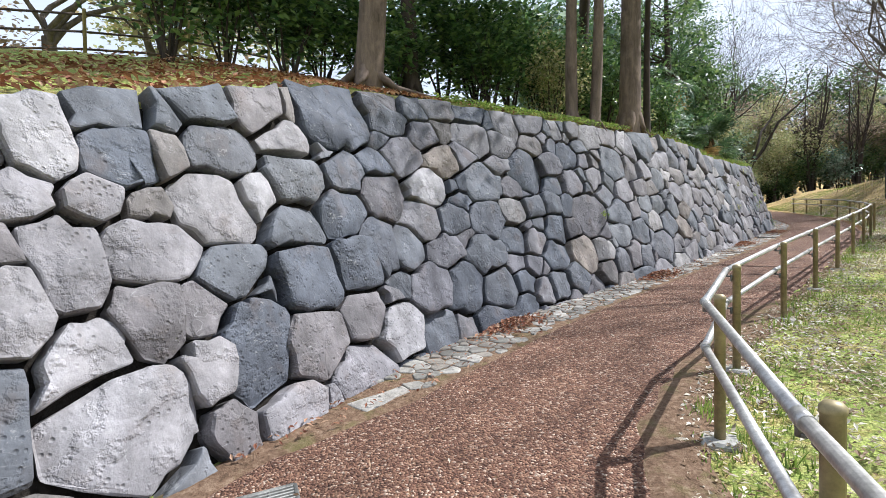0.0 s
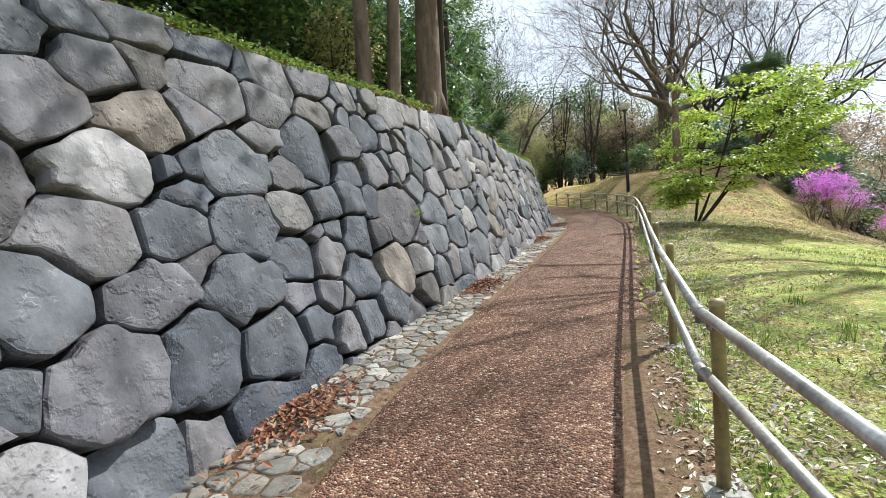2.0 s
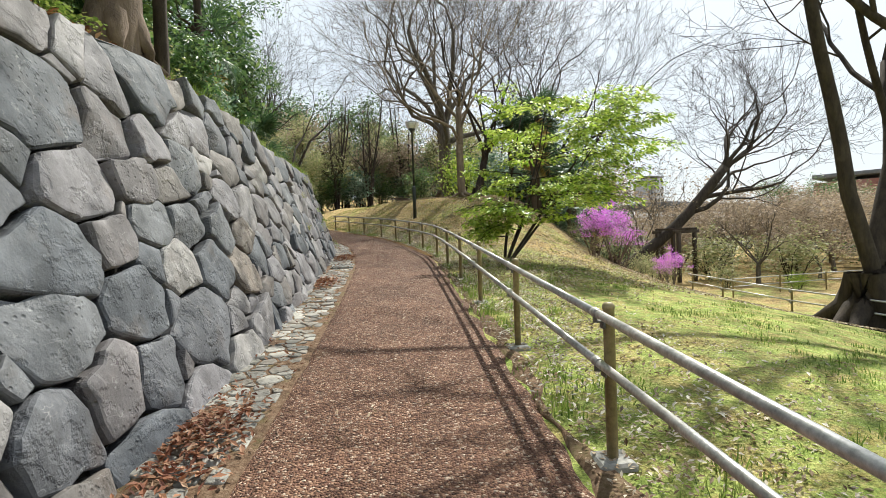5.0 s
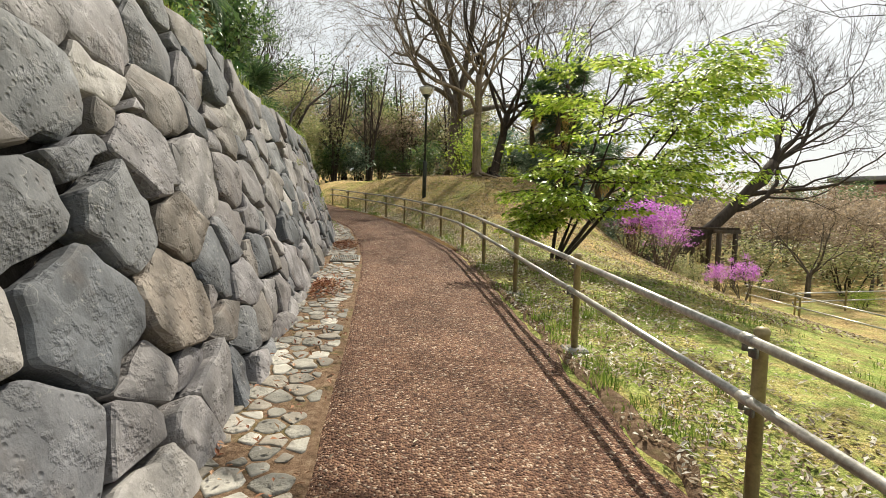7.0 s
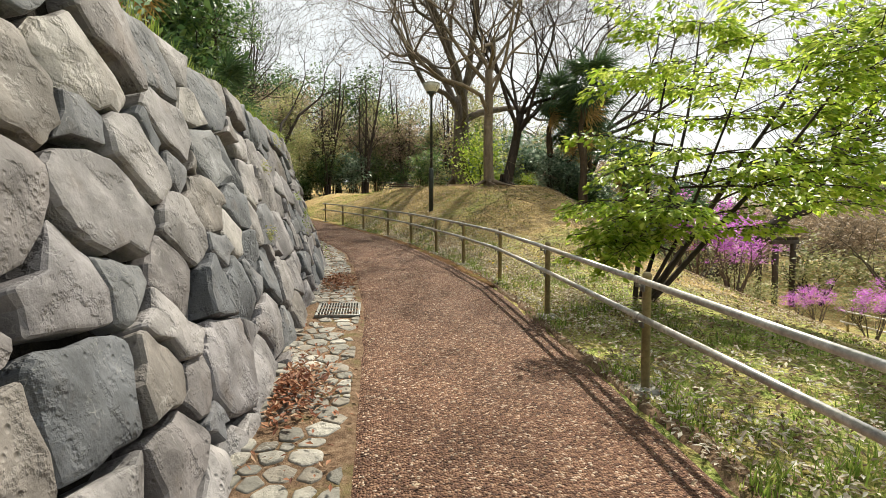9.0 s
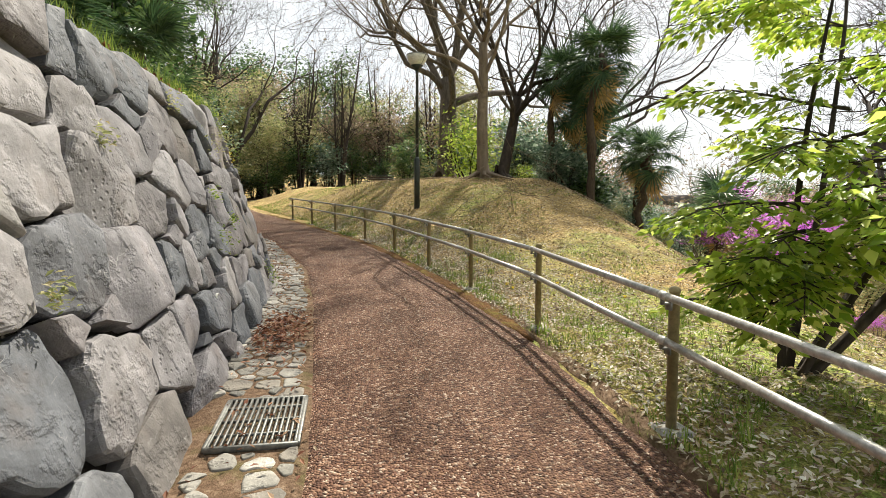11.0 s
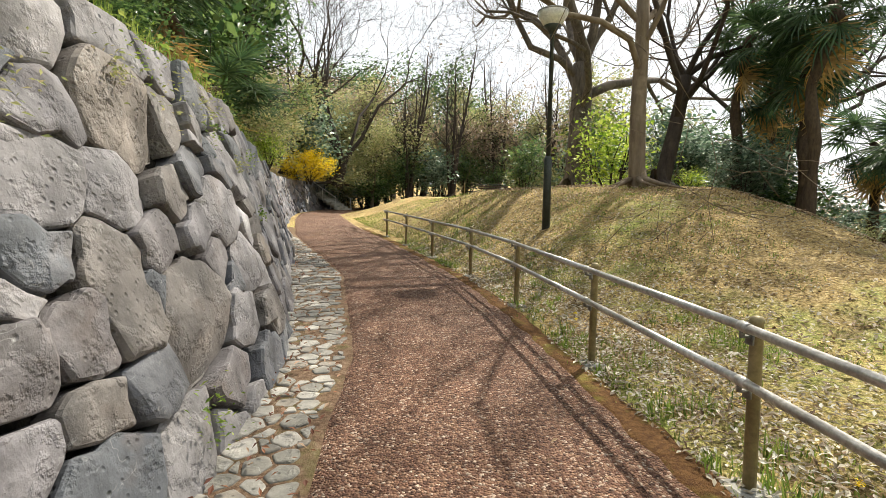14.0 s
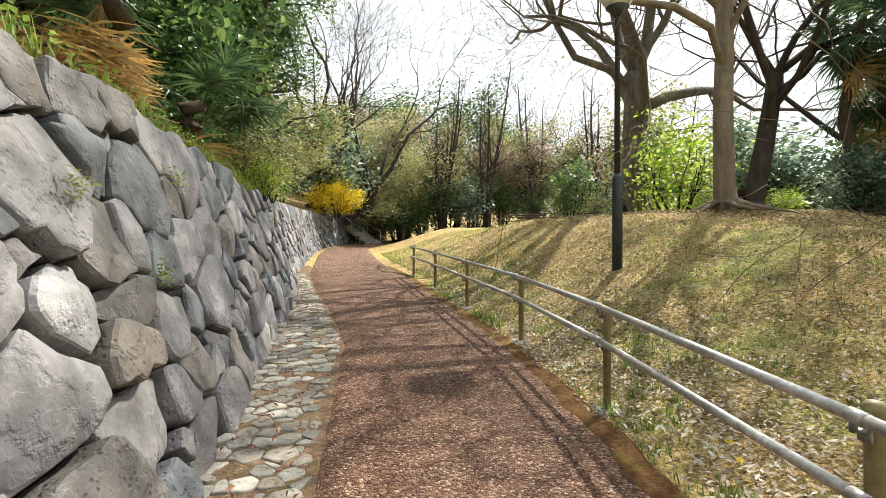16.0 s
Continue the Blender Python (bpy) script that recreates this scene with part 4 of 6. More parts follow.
def tree(name, at, label, limbs, bark, leaf=None, leaf_mat=None, category="tree", z=None, more=None):
    """A tree as trunk (first limbs), branches and crown of leaves."""
    x, y = at
    z0 = z if z is not None else float(land(x, y))
    ob = empty(name, pose(x, y, z0), label, category)
    low = [(p, r) for lv, p, r in limbs if lv <= 0]
    high = [(p, r) for lv, p, r in limbs if lv > 0]
    part("trunk", tubes(low), bark, ob)
    if high:
        part("canopy", tubes(high), bark, ob)
    if leaf is not None:
        part("crown", leaf, leaf_mat, ob)
    for nm, geo, mt in more or ():
        part(nm, geo, mt, ob)
    return ob


def flare(rng, r, n=6, reach=0.9):
    """Roots that spread from a trunk's foot."""
    lines = []
    for k in range(n):
        a = 2 * math.pi * (k + rng.uniform(-0.3, 0.3)) / n
        d = Vector((math.cos(a), math.sin(a), 0))
        R = reach * rng.uniform(0.6, 1.2)
        lines.append((0, [d * (r * 0.3) + Vector((0, 0, r * 2.2)), d * (r * 0.85) + Vector((0, 0, r * 0.9)), d * (r + R * 0.35) + Vector((0, 0, 0.06)),
                          d * (r + R) + Vector((rng.normal(0, 0.1), rng.normal(0, 0.1), -0.10))], [r * 0.55, r * 0.42, r * 0.22, r * 0.06]))
    return lines


def tip_spots(limbs, least):
    return [p for lv, pts, _ in limbs if lv >= least for p in pts[1:]]


# ---- the two great bare trees on the mound ----
def bare_tree(seed, high, trunk_r, trunk_len, last=5, lean=(0, 0), spread=36, kids=(2, 4), roots=True, lift=0.07, steep=False):
    rng = np.random.default_rng(seed)
    limbs = grow(rng, (0, 0, -0.15), (lean[0], lean[1], 1), trunk_len, trunk_r, 0, 0, wiggle=0.05, taper=0.72)
    top, rt = limbs[0][1][-1], limbs[0][2][-1]
    n = 5 if last < 5 or steep else 8
    for k in range(n):
        a = 2 * math.pi * (k * 0.382 + rng.uniform(-0.1, 0.1))
        d = Vector((math.cos(a) * 0.62 + lean[0], math.sin(a) * 0.62 + lean[1], rng.uniform(1.5, 2.4) if steep else rng.uniform(0.8, 1.3) if k < 4 else rng.uniform(0.55, 1.0)))
        i = -1 if k < 3 else -2 if k < 5 else -3 if k < 7 or last < 6 else -4
        grow(rng, limbs[0][1][i], d, high * rng.uniform(0.28, 0.36), rt * rng.uniform(0.42, 0.64), 1, last if k < 6 else last - 1, spread, lift, 0.22, kids, (0.6, 0.8), limbs, 0.5)
    if roots:
        limbs += flare(rng, trunk_r, 7, 1.0)
    return limbs


def stem_tree(seed):
    """Several slender upright stems from one foot, with short fine side branches."""
    rng = np.random.default_rng(seed)
    limbs = []
    for k in range(4):
        a = k * 1.7 + rng.uniform(-0.3, 0.3)
        tilt = (0.05, 0.10, 0.14, 0.2)[k]
        stem = grow(rng, (math.cos(a) * 0.12, math.sin(a) * 0.12, -0.15), (math.cos(a) * tilt, math.sin(a) * tilt, 1), (11.5, 10, 9, 7.5)[k], (0.16, 0.13, 0.12, 0.10)[k], 0, 0, wiggle=0.07, taper=0.22, lift=0.03, segs=7)
        limbs += stem
        pts, rad = stem[0][1], stem[0][2]
        for i in range(3, len(pts)):
            for q in range(3):
                b = rng.uniform(0, 2 * math.pi)
                grow(rng, pts[i], (math.cos(b), math.sin(b), rng.uniform(0.7, 1.6)), rng.uniform(1.4, 2.6) * (1.2 - 0.06 * i), rad[i] * 0.42, 1, 2, 34, 0.07, 0.14, (2, 4), (0.55, 0.85), limbs, 0.4)
    return limbs + flare(rng, 0.22, 6, 0.4)


tree("bare_tree", (3.4, 36.6), "large bare grey tree with swelling knots on the mound", bare_tree(21, 16, 0.45, 4.8, 6, (0, 0), 44, (3, 4)), BARK_GREY)
tree("bare_tree", (3.65, 30.5), "slender tan bare tree with spreading surface roots", bare_tree(26, 14, 0.195, 4.4, 6, (-0.03, 0.0), 40, (2, 4)), BARK_TAN)
tree("bare_tree", (4.5, 31.6), "dark leaning bare tree behind the tan trunk", bare_tree(23, 13, 0.21, 3.2, 6, (0.3, 0.1), 40), BARK_DARK)
def forked_tree():
    rng = np.random.default_rng(24)
    limbs = grow(rng, (0, 0, -0.15), (0.25, 0, 1), 1.1, 0.50, 0, 0, wiggle=0.04, taper=0.85)
    p = limbs[0][1]
    for d, length, r in (((0.55, -0.1, 1), 5.6, 0.32), ((0.5, 0.3, 1), 5.0, 0.17)):
        grow(rng, p[-1], d, length, r, 1, 6, 42, 0.05, 0.13, (2, 4), (0.62, 0.8), limbs, 0.6, 0.5, 6)
    stem = grow(rng, p[-2], (-0.26, 0.08, 1), 6.6, 0.15, 1, 1, wiggle=0.06, taper=0.65, segs=7)
    limbs += stem
    for d, length in (((-0.85, 0.1, 0.75), 4.6), ((-0.5, -0.5, 1.0), 4.4), ((0.1, 0.5, 1.0), 4.0), ((-0.9, 0.6, 0.9), 4.6)):
        grow(rng, stem[0][1][-1], d, length, 0.09, 2, 6, 42, 0.03, 0.15, (3, 4), (0.66, 0.84), limbs, 0.55, 0.3)
    return limbs + flare(rng, 0.45, 8, 1.2)


tree("bare_tree", (9.5, 15.4), "massive dark tree with forked trunk beside the lower fence", forked_tree(), BARK_DARK)
tree("bare_tree", (9.9, 27.8), "old leaning tree bent over the lower garden", bare_tree(27, 10, 0.27, 6.8, 6, (1.9, -0.2), 42), BARK_DARK)
tree("bare_tree", (9.5, 36.5), "tall bare tree with steep branches behind the palms", bare_tree(29, 17, 0.28, 5.0, 6, (0.16, 0.0), 34), BARK_DARK)
twin = tree("bare_tree", (-2.0, 55.0), "slender twin-stemmed bare tree beyond the lawn", stem_tree(31), BARK_DARK)
for x, y, k in ((-5.5, 58.0, 1.0), (-8.5, 57.0, 0.9), (1.5, 60.0, 1.05), (5.5, 57.0, 1.0), (-12.5, 59.0, 1.1), (9.5, 52.0, 0.95), (-5.0, 54.2, 0.8)):
    m = pose(x, y, float(land(x, y)), 0, 0, 77 * x) @ Matrix.Scale(k, 4)
    copy_thing(twin, m).matrix_basis = m
tree("bare_tree", (-12.5, 50.5), "bare tree with curving branches on the bank", bare_tree(33, 21, 0.50, 2.4, 6, (0.30, 0), 42, steep=True), BARK_DARK, z=5.6)
tree("bare_tree", (-9.6, 52.0), "bare tree with many curving stems on the bank", bare_tree(35, 19, 0.40, 1.6, 6, (0.34, -0.05), 40, steep=True), BARK_DARK, z=5.6)


# ---- the young green tree ----
def young_tree():
    """Slender stems with level limbs, whose flat sprays of leaves lie in open tiers."""
    rng = np.random.default_rng(41)
    limbs, spots, aims = [], [], []

    def spray(p, d, length, r):
        """A limb near the level with side twigs in one plane, and leaves along them."""
        d = Vector(d).normalized()
        pts, rad = [Vector(p)], [r]
        n = 7
        for i in range(n):
            d = (d + Vector((rng.normal(0, 0.10), rng.normal(0, 0.10), rng.normal(0, 0.05) - 0.035))).normalized()
            pts.append(pts[-1] + d * (length / n))
            rad.append(max(0.004, r * (1 - 0.8 * (i + 1) / n)))
        limbs.append((1, pts, rad))
        for i in range(2, n + 1):
            for side in ((-1, 1) if i < n else (-1, 0, 1)):
                a = radians(side * rng.uniform(35, 70))
                h = pts[i] - pts[i - 1]
                t = Vector((h.x * math.cos(a) - h.y * math.sin(a), h.x * math.sin(a) + h.y * math.cos(a), h.z - 0.02)).normalized()
                reach = length * rng.uniform(0.14, 0.30) * (1.15 - 0.5 * abs(i / n - 0.55))
                q = [pts[i], pts[i] + t * reach * 0.5, pts[i] + t * reach + Vector((0, 0, -0.06 * reach))]
                limbs.append((2, q, [0.006, 0.005, 0.004]))
                m = int(9 + reach * 34)
                u = rng.uniform(0.15, 1.08, m)
                for k in range(m):
                    lr = (1 if k % 2 else -1) * rng.uniform(0.2, 1.0)
                    spots.append(pts[i] + t * (reach * u[k]) + Vector((-t.y * lr * 0.07, t.x * lr * 0.07, rng.normal(-0.03, 0.04))))
                    aims.append(math.atan2(t.y, t.x) + lr * 0.9)

    for a, tilt, high, r in ((2.6, 0.30, 3.4, 0.040), (0.2, 0.30, 4.3, 0.046), (4.4, 0.32, 3.2, 0.034), (5.7, 0.48, 3.8, 0.042), (1.4, 0.28, 4.2, 0.042)):
        stem = grow(rng, (math.cos(a) * 0.05, math.sin(a) * 0.05, -0.1), (math.cos(a) * tilt + 0.46, math.sin(a) * tilt, 1.0), high, r, 0, 0, wiggle=0.10, taper=0.25, lift=0.05)
        limbs += stem
        pts, rad = stem[0][1], stem[0][2]
        for i in range(2, len(pts)):
            for k in range(2 if i % 2 else 3):
                b = a + rng.uniform(-1.9, 1.9)
                z = pts[i].z
                out = 1.0 + 0.22 * math.cos(b)
                if (z < 1.05 and math.cos(b) > 0.2) or (z < 2.6 and pts[i].y + 1.2 * math.sin(b) > 0.55):
                    continue
                spray(pts[i], (math.cos(b), math.sin(b), rng.uniform(0.08, 0.55)), rng.uniform(0.85, 1.35) * out * np.interp(z, [0.4, 1.4, 2.6, 3.6, 4.4], [0.8, 1.2, 1.1, 0.75, 0.45]), rad[i] * 0.55)
    for b, z in ((0.1, 1.35), (-0.2, 1.5), (3.2, 0.75), (3.5, 1.2), (3.7, 1.0), (3.1, 1.9), (0.0, 2.2), (-0.5, 1.7), (3.6, 0.6), (3.9, 0.75), (4.7, 0.8), (5.3, 0.95), (3.3, 0.5), (4.3, 1.2), (5.0, 1.5), (3.6, 1.6)):
        spray((0.25 * (z - 0.3), 0, z), (math.cos(b), math.sin(b), 0.16), (1.1 if z > 1.1 else 0.9) if math.cos(b) < 0.5 else 1.8, 0.02)
    c = np.array([tuple(p) for p in spots])
    keep = c[:, 2] > 0.3
    c, aim = c[keep], np.array(aims)[keep]
    n = len(c)
    tip = np.stack([np.cos(aim), np.sin(aim), rng.normal(-0.38, 0.25, n)], 1)
    tip /= np.linalg.norm(tip, axis=1)[:, None]
    up = np.stack([rng.normal(0, 0.45, n), rng.normal(0, 0.45, n), np.ones(n)], 1)
    side = np.cross(up, tip)
    side /= np.linalg.norm(side, axis=1)[:, None]
    up = np.cross(tip, side)
    size = (0.092 * rng.uniform(0.65, 1.3, n))[:, None]
    v = np.stack([c, c + tip * size * 0.42 + side * size * 0.27 + up * size * 0.06, c + tip * size - up * size * 0.08, c + tip * size * 0.42 - side * size * 0.27 + up * size * 0.06], 1).reshape(-1, 3)
    k = np.arange(n)[:, None] * 4
    return limbs, (v, np.concatenate([k + [0, 1, 2], k + [0, 2, 3]], 1).reshape(-1, 3))


limbs, crown = young_tree()
tree("young_tree", (2.9, 17.6), "young multi-stemmed tree in fresh light-green leaf", limbs, BARK_DARK, crown, FRESH)


# ---- flowering shrubs ----
def shrub(seed, radii, n_spots, n_leaf, size, stems=6, hollow=0.4, spread=0.13, low=0.02):
    rng = np.random.default_rng(seed)
    lines = []
    for k in range(stems):
        a = rng.uniform(0, 2 * math.pi)
        d = (math.cos(a) * radii[0] * 0.6, math.sin(a) * radii[1] * 0.6, radii[2] * 1.5)
        grow(rng, (math.cos(a) * 0.08, math.sin(a) * 0.08, -0.08), d, radii[2] * 1.0, 0.02 + 0.008 * radii[2], 0, 1, 30, 0.03, 0.12, (2, 3), (0.45, 0.7), lines, 0.5)
    spots = clump_spots(rng, (0, 0, radii[2] * 1.05), radii, n_spots, hollow)
    c = scatter(rng, spots, n_leaf, (spread, spread, spread * 0.8))
    return lines, leaves(rng, c[c[:, 2] > low], size, 0.35, 0.5)


lines, flowers = shrub(51, (0.85, 0.85, 0.95), 46, 2600, 0.07, 8, 0.35, 0.10, 0.95)
rng = np.random.default_rng(52)
twig_leaf = leaves(rng, scatter(rng, clump_spots(rng, (0, 0, 0.7), (0.9, 0.9, 0.6), 30), 500, (0.15, 0.15, 0.12)), 0.06)
azalea = tree("azalea", (7.4, 22.0), "leggy azalea in full purple bloom on the slope", lines, BARK_RED, flowers, PURPLE, "shrub", more=[("leaves", twig_leaf, OLIVE)])
for x, y, k in ((7.5, 18.9, 0.5), (7.9, 22.6, 0.8), (6.9, 22.5, 0.95), (7.9, 25.2, 0.8), (8.4, 20.9, 0.45), (9.3, 22.4, 0.4)):
    tagged(copy_thing(azalea, pose(x, y, float(land(x, y)), 0, 0, 70 * x) @ Matrix.Scale(k, 4)), "low azalea with purple blossom on the slope", group="azaleas")

lines, flowers = shrub(55, (1.9, 1.2, 0.9), 80, 5200, 0.11, 8, 0.5, 0.2)
tree("forsythia", (-10.3, 48.6), "bright yellow forsythia bush overhanging the far wall", lines, BARK_DARK, flowers, YELLOW, "shrub", z=5.5)


# ---- evergreen shrubs and trees on the bank above the wall ----
def evergreen_bush(seed, mat, label, radii=(1.25, 1.25, 1.15), n=2100, size=0.175):
    lines, lf = shrub(seed, radii, 90, n, size, 7, 0.3, 0.2)
    return lines, lf, mat, label


BUSHES = [evergreen_bush(61, EVERGREEN, "dense dark evergreen bush on the earth bank"),
          evergreen_bush(62, EVERGREEN, "tall dark glossy-leaved bush on the earth bank", (1.1, 1.1, 1.6), 2400, 0.175),
          evergreen_bush(63, BLUEGREEN, "grey-green glossy bush on the earth bank", (1.3, 1.2, 1.4), 2200, 0.18),
          evergreen_bush(64, OLIVE, "loose yellow-green bush on the earth bank", (1.1, 1.1, 1.0), 2200, 0.11),
          evergreen_bush(65, FRESH, "small bright green bush above the wall", (0.7, 0.7, 0.55), 1800, 0.08)]
made = {}
CLEAR = [(-3.6, 24.3, 1.1), (-4.3, 24.8, 0.9), (-4.6, 25.3, 1.3), (-5.1, 27.3, 1.1), (-4.2, 26.2, 0.8)]      # palms stand here


def bush(kind, x, y, k, z=None, turn=0.0, tall=1.0):
    lines, lf, mat, label = BUSHES[kind]
    if any(math.hypot(x - a, y - b) < c for a, b, c in CLEAR):
        return None
    zz = z if z is not None else (terrace_at(x, y) if x < float(base_x(y)) else float(land(x, y)))
    m = pose(x, y, zz - 0.05, 0, 0, turn) @ Matrix.Diagonal((k, k, k * tall, 1))
    if kind not in made:
        made[kind] = tree("evergreen_bush", (x, y), label, lines, BARK_DARK, lf, mat, "bush", zz)
        made[kind].matrix_world = m
        tagged(made[kind], group="bushes")
        return made[kind]
    src = made[kind]
    ob = copy_thing(src, m)
    ob.matrix_basis = m
    return ob


rng = np.random.default_rng(70)
for y in np.arange(3.5, 16.5, 0.85):
    tx = float(top_x(y))
    bush(int(rng.choice([0, 1, 2, 1, 0])), tx - rng.uniform(3.4, 4.6), y, rng.uniform(0.7, 1.1), None, rng.uniform(0, 360), rng.uniform(0.8, 1.2))
for y in np.arange(9.5, 18.6, 1.4):
    tx = float(top_x(y))
    bush(int(rng.choice([0, 1, 3])), tx - rng.uniform(1.9, 2.6), y, rng.uniform(0.55, 0.85), None, rng.uniform(0, 360), rng.uniform(0.9, 1.4))
for y in np.arange(20.5, 60, 3.0):
    bush(int(rng.choice([0, 1, 2])), float(top_x(y)) - rng.uniform(6.0, 8.5), y, rng.uniform(1.4, 2.1), None, rng.uniform(0, 360), rng.uniform(0.8, 1.3))
for y in np.concatenate([[19.0], np.arange(27.5, 48, 1.5)]):
    tx = float(top_x(y))
    bush(int(rng.choice([0, 1, 2, 0, 3])), tx - rng.uniform(1.6, 3.0), y, rng.uniform(0.55, 0.9), None, rng.uniform(0, 360), rng.uniform(0.9, 1.3))
for y in np.concatenate([[22.6, 24.0, 24.7], np.arange(25.6, 37, 0.95)]):
    bush(int(rng.choice([4, 3, 0, 0])), float(top_x(y)) - rng.uniform(0.3, 0.9), y, rng.uniform(0.25, 0.5), None, rng.uniform(0, 360))
for y in np.arange(27.0, 41, 1.3):
    bush(int(rng.choice([0, 1, 0])), float(top_x(y)) - rng.uniform(3.0, 4.2), y, rng.uniform(1.1, 1.5), None, rng.uniform(0, 360), rng.uniform(1.3, 1.9))
for kind, x, y, k, tall in ((3, -4.95, 29.3, 0.75, 1.0), (4, -4.6, 28.9, 0.6, 1.1), (3, -5.3, 30.6, 0.6, 1.0), (2, -10.9, 50.2, 1.6, 1.2), (1, -7.2, 29.0, 1.5, 1.6), (0, -8.0, 31.5, 1.6, 1.5)):
    bush(kind, x, y, k, None, 40 * y, tall)
bush(4, 4.0, 34.6, 1.9, None, 0, 1.3)
# thicket behind the mound and along the east slope
for x, y, k, kind in ((6.3, 34.5, 0.8, 2), (5.2, 37.5, 0.9, 4), (7.8, 33.5, 0.8, 2), (9.0, 31.5, 0.8, 2), (2.0, 41.0, 0.9, 1), (4.8, 41.5, 1.1, 2), (7.5, 39, 1.1, 2), (10.5, 34, 1.0, 1),
                      (5.8, 32.8, 0.6, 4), (9.6, 29.5, 0.7, 2), (10.2, 26.0, 0.6, 3), (11.5, 31.0, 0.9, 0), (13.5, 36, 1.3, 2), (12.5, 24.0, 0.5, 3), (14.0, 22.5, 0.6, 4), (4.4, 39.0, 0.9, 4), (6.9, 31.6, 0.75, 2), (7.9, 31.9, 0.8, 0), (8.9, 33.4, 0.9, 2), (10.6, 32.2, 0.9, 2), (6.2, 30.9, 0.55, 2), (7.4, 28.7, 0.35, 3), (7.9, 27.3, 0.35, 3), (8.9, 27.0, 0.5, 3), (9.9, 24.4, 0.5, 3), (6.6, 36.0, 1.2, 2), (8.6, 36.5, 1.3, 1), (10.6, 37.6, 1.4, 2), (12.2, 35.0, 1.3, 2), (5.0, 35.4, 0.8, 4), (5.6, 43.0, 1.4, 1), (9.0, 42.0, 1.5, 2)):
    bush(kind, x, y, k, None, 50 * x, 1.0)


def evergreen_tree(seed, trunk_r, high, mat, n=9000, lean=(0, 0), bare=0.45, size=0.15):
    rng = np.random.default_rng(seed)
    limbs = grow(rng, (0, 0, -0.2), (lean[0], lean[1], 1), high, trunk_r, 0, 0, wiggle=0.04, taper=0.35, lift=0.1)
    pts, rad = limbs[0][1], limbs[0][2]
    for i in range(1, len(pts)):
        t = i / (len(pts) - 1)
        if t < bare:
            continue
        for k in range(4):
            a = rng.uniform(0, 2 * math.pi)
            grow(rng, pts[i], (math.cos(a), math.sin(a), rng.uniform(0.1, 0.6)), high * 0.2 * (1.2 - 0.5 * t), rad[i] * 0.4, 1, 3, 40, 0.03, 0.15, (2, 3), (0.6, 0.8), limbs)
    limbs += flare(rng, trunk_r, 6, 0.5 if seed == 85 else 0.12)
    spots = tip_spots(limbs, 2)
    return limbs, leaves(rng, scatter(rng, spots, n, (0.28, 0.28, 0.2)), size, 0.4, 0.45)


for x, y, r, h, lean, bark, seed, label in (
        (-2.15, 9.15, 0.115, 9, (-0.03, 0.0), BARK_RED, 81, "slim twin trunk of an evergreen above the wall"),
        (-1.88, 9.45, 0.105, 9, (0.03, 0.0), BARK_RED, 82, "slim brown-barked evergreen above the wall"),
        (-2.05, 11.35, 0.235, 10, (0.05, 0.0), BARK_RED, 83, "thick-trunked evergreen tree above the wall"),
        (-2.35, 13.0, 0.09, 8, (0.03, 0.0), BARK_DARK, 84, "thin dark evergreen trunk above the wall"),
        (-3.2, 5.3, 0.21, 9, (0.12, 0.02), BARK_RED, 85, "leaning red-barked tree with spreading roots on the bank"),
        (-5.2, 8.0, 0.18, 10, (0, 0), BARK_DARK, 86, "dark evergreen tree on the bank"),
        (-5.0, 14.5, 0.2, 10, (0.05, 0), BARK_DARK, 87, "dark evergreen tree on the bank"),
        (-6.0, 24.5, 0.2, 9, (0, 0), BARK_DARK, 88, "dark evergreen tree on the bank"),
        (-8.5, 31.0, 0.22, 9, (0.05, 0), BARK_DARK, 89, "dark evergreen tree on the bank")):
    limbs, crown = evergreen_tree(seed, r, h, EVERGREEN, 8000, lean)
    tree("evergreen_tree", (x, y), label, limbs, bark, crown, EVERGREEN, "tree", terrace_at(x, y))


for x, y, r, h, lean, seed, label in ((-7.6, 33.5, 0.24, 6.5, (0.10, 0.05), 91, "dense evergreen tree with low dark foliage on the bank"), (-9.4, 35.5, 0.22, 6.0, (0.24, 0.0), 92, "leaning evergreen tree with leaf-clad trunk on the bank")):
    limbs, crown = evergreen_tree(seed, r, h, EVERGREEN, 9000, lean, 0.25 if seed == 91 else 0.6)
    tree("evergreen_tree", (x, y), label, limbs, BARK_DARK, crown, EVERGREEN, "tree", terrace_at(x, y))


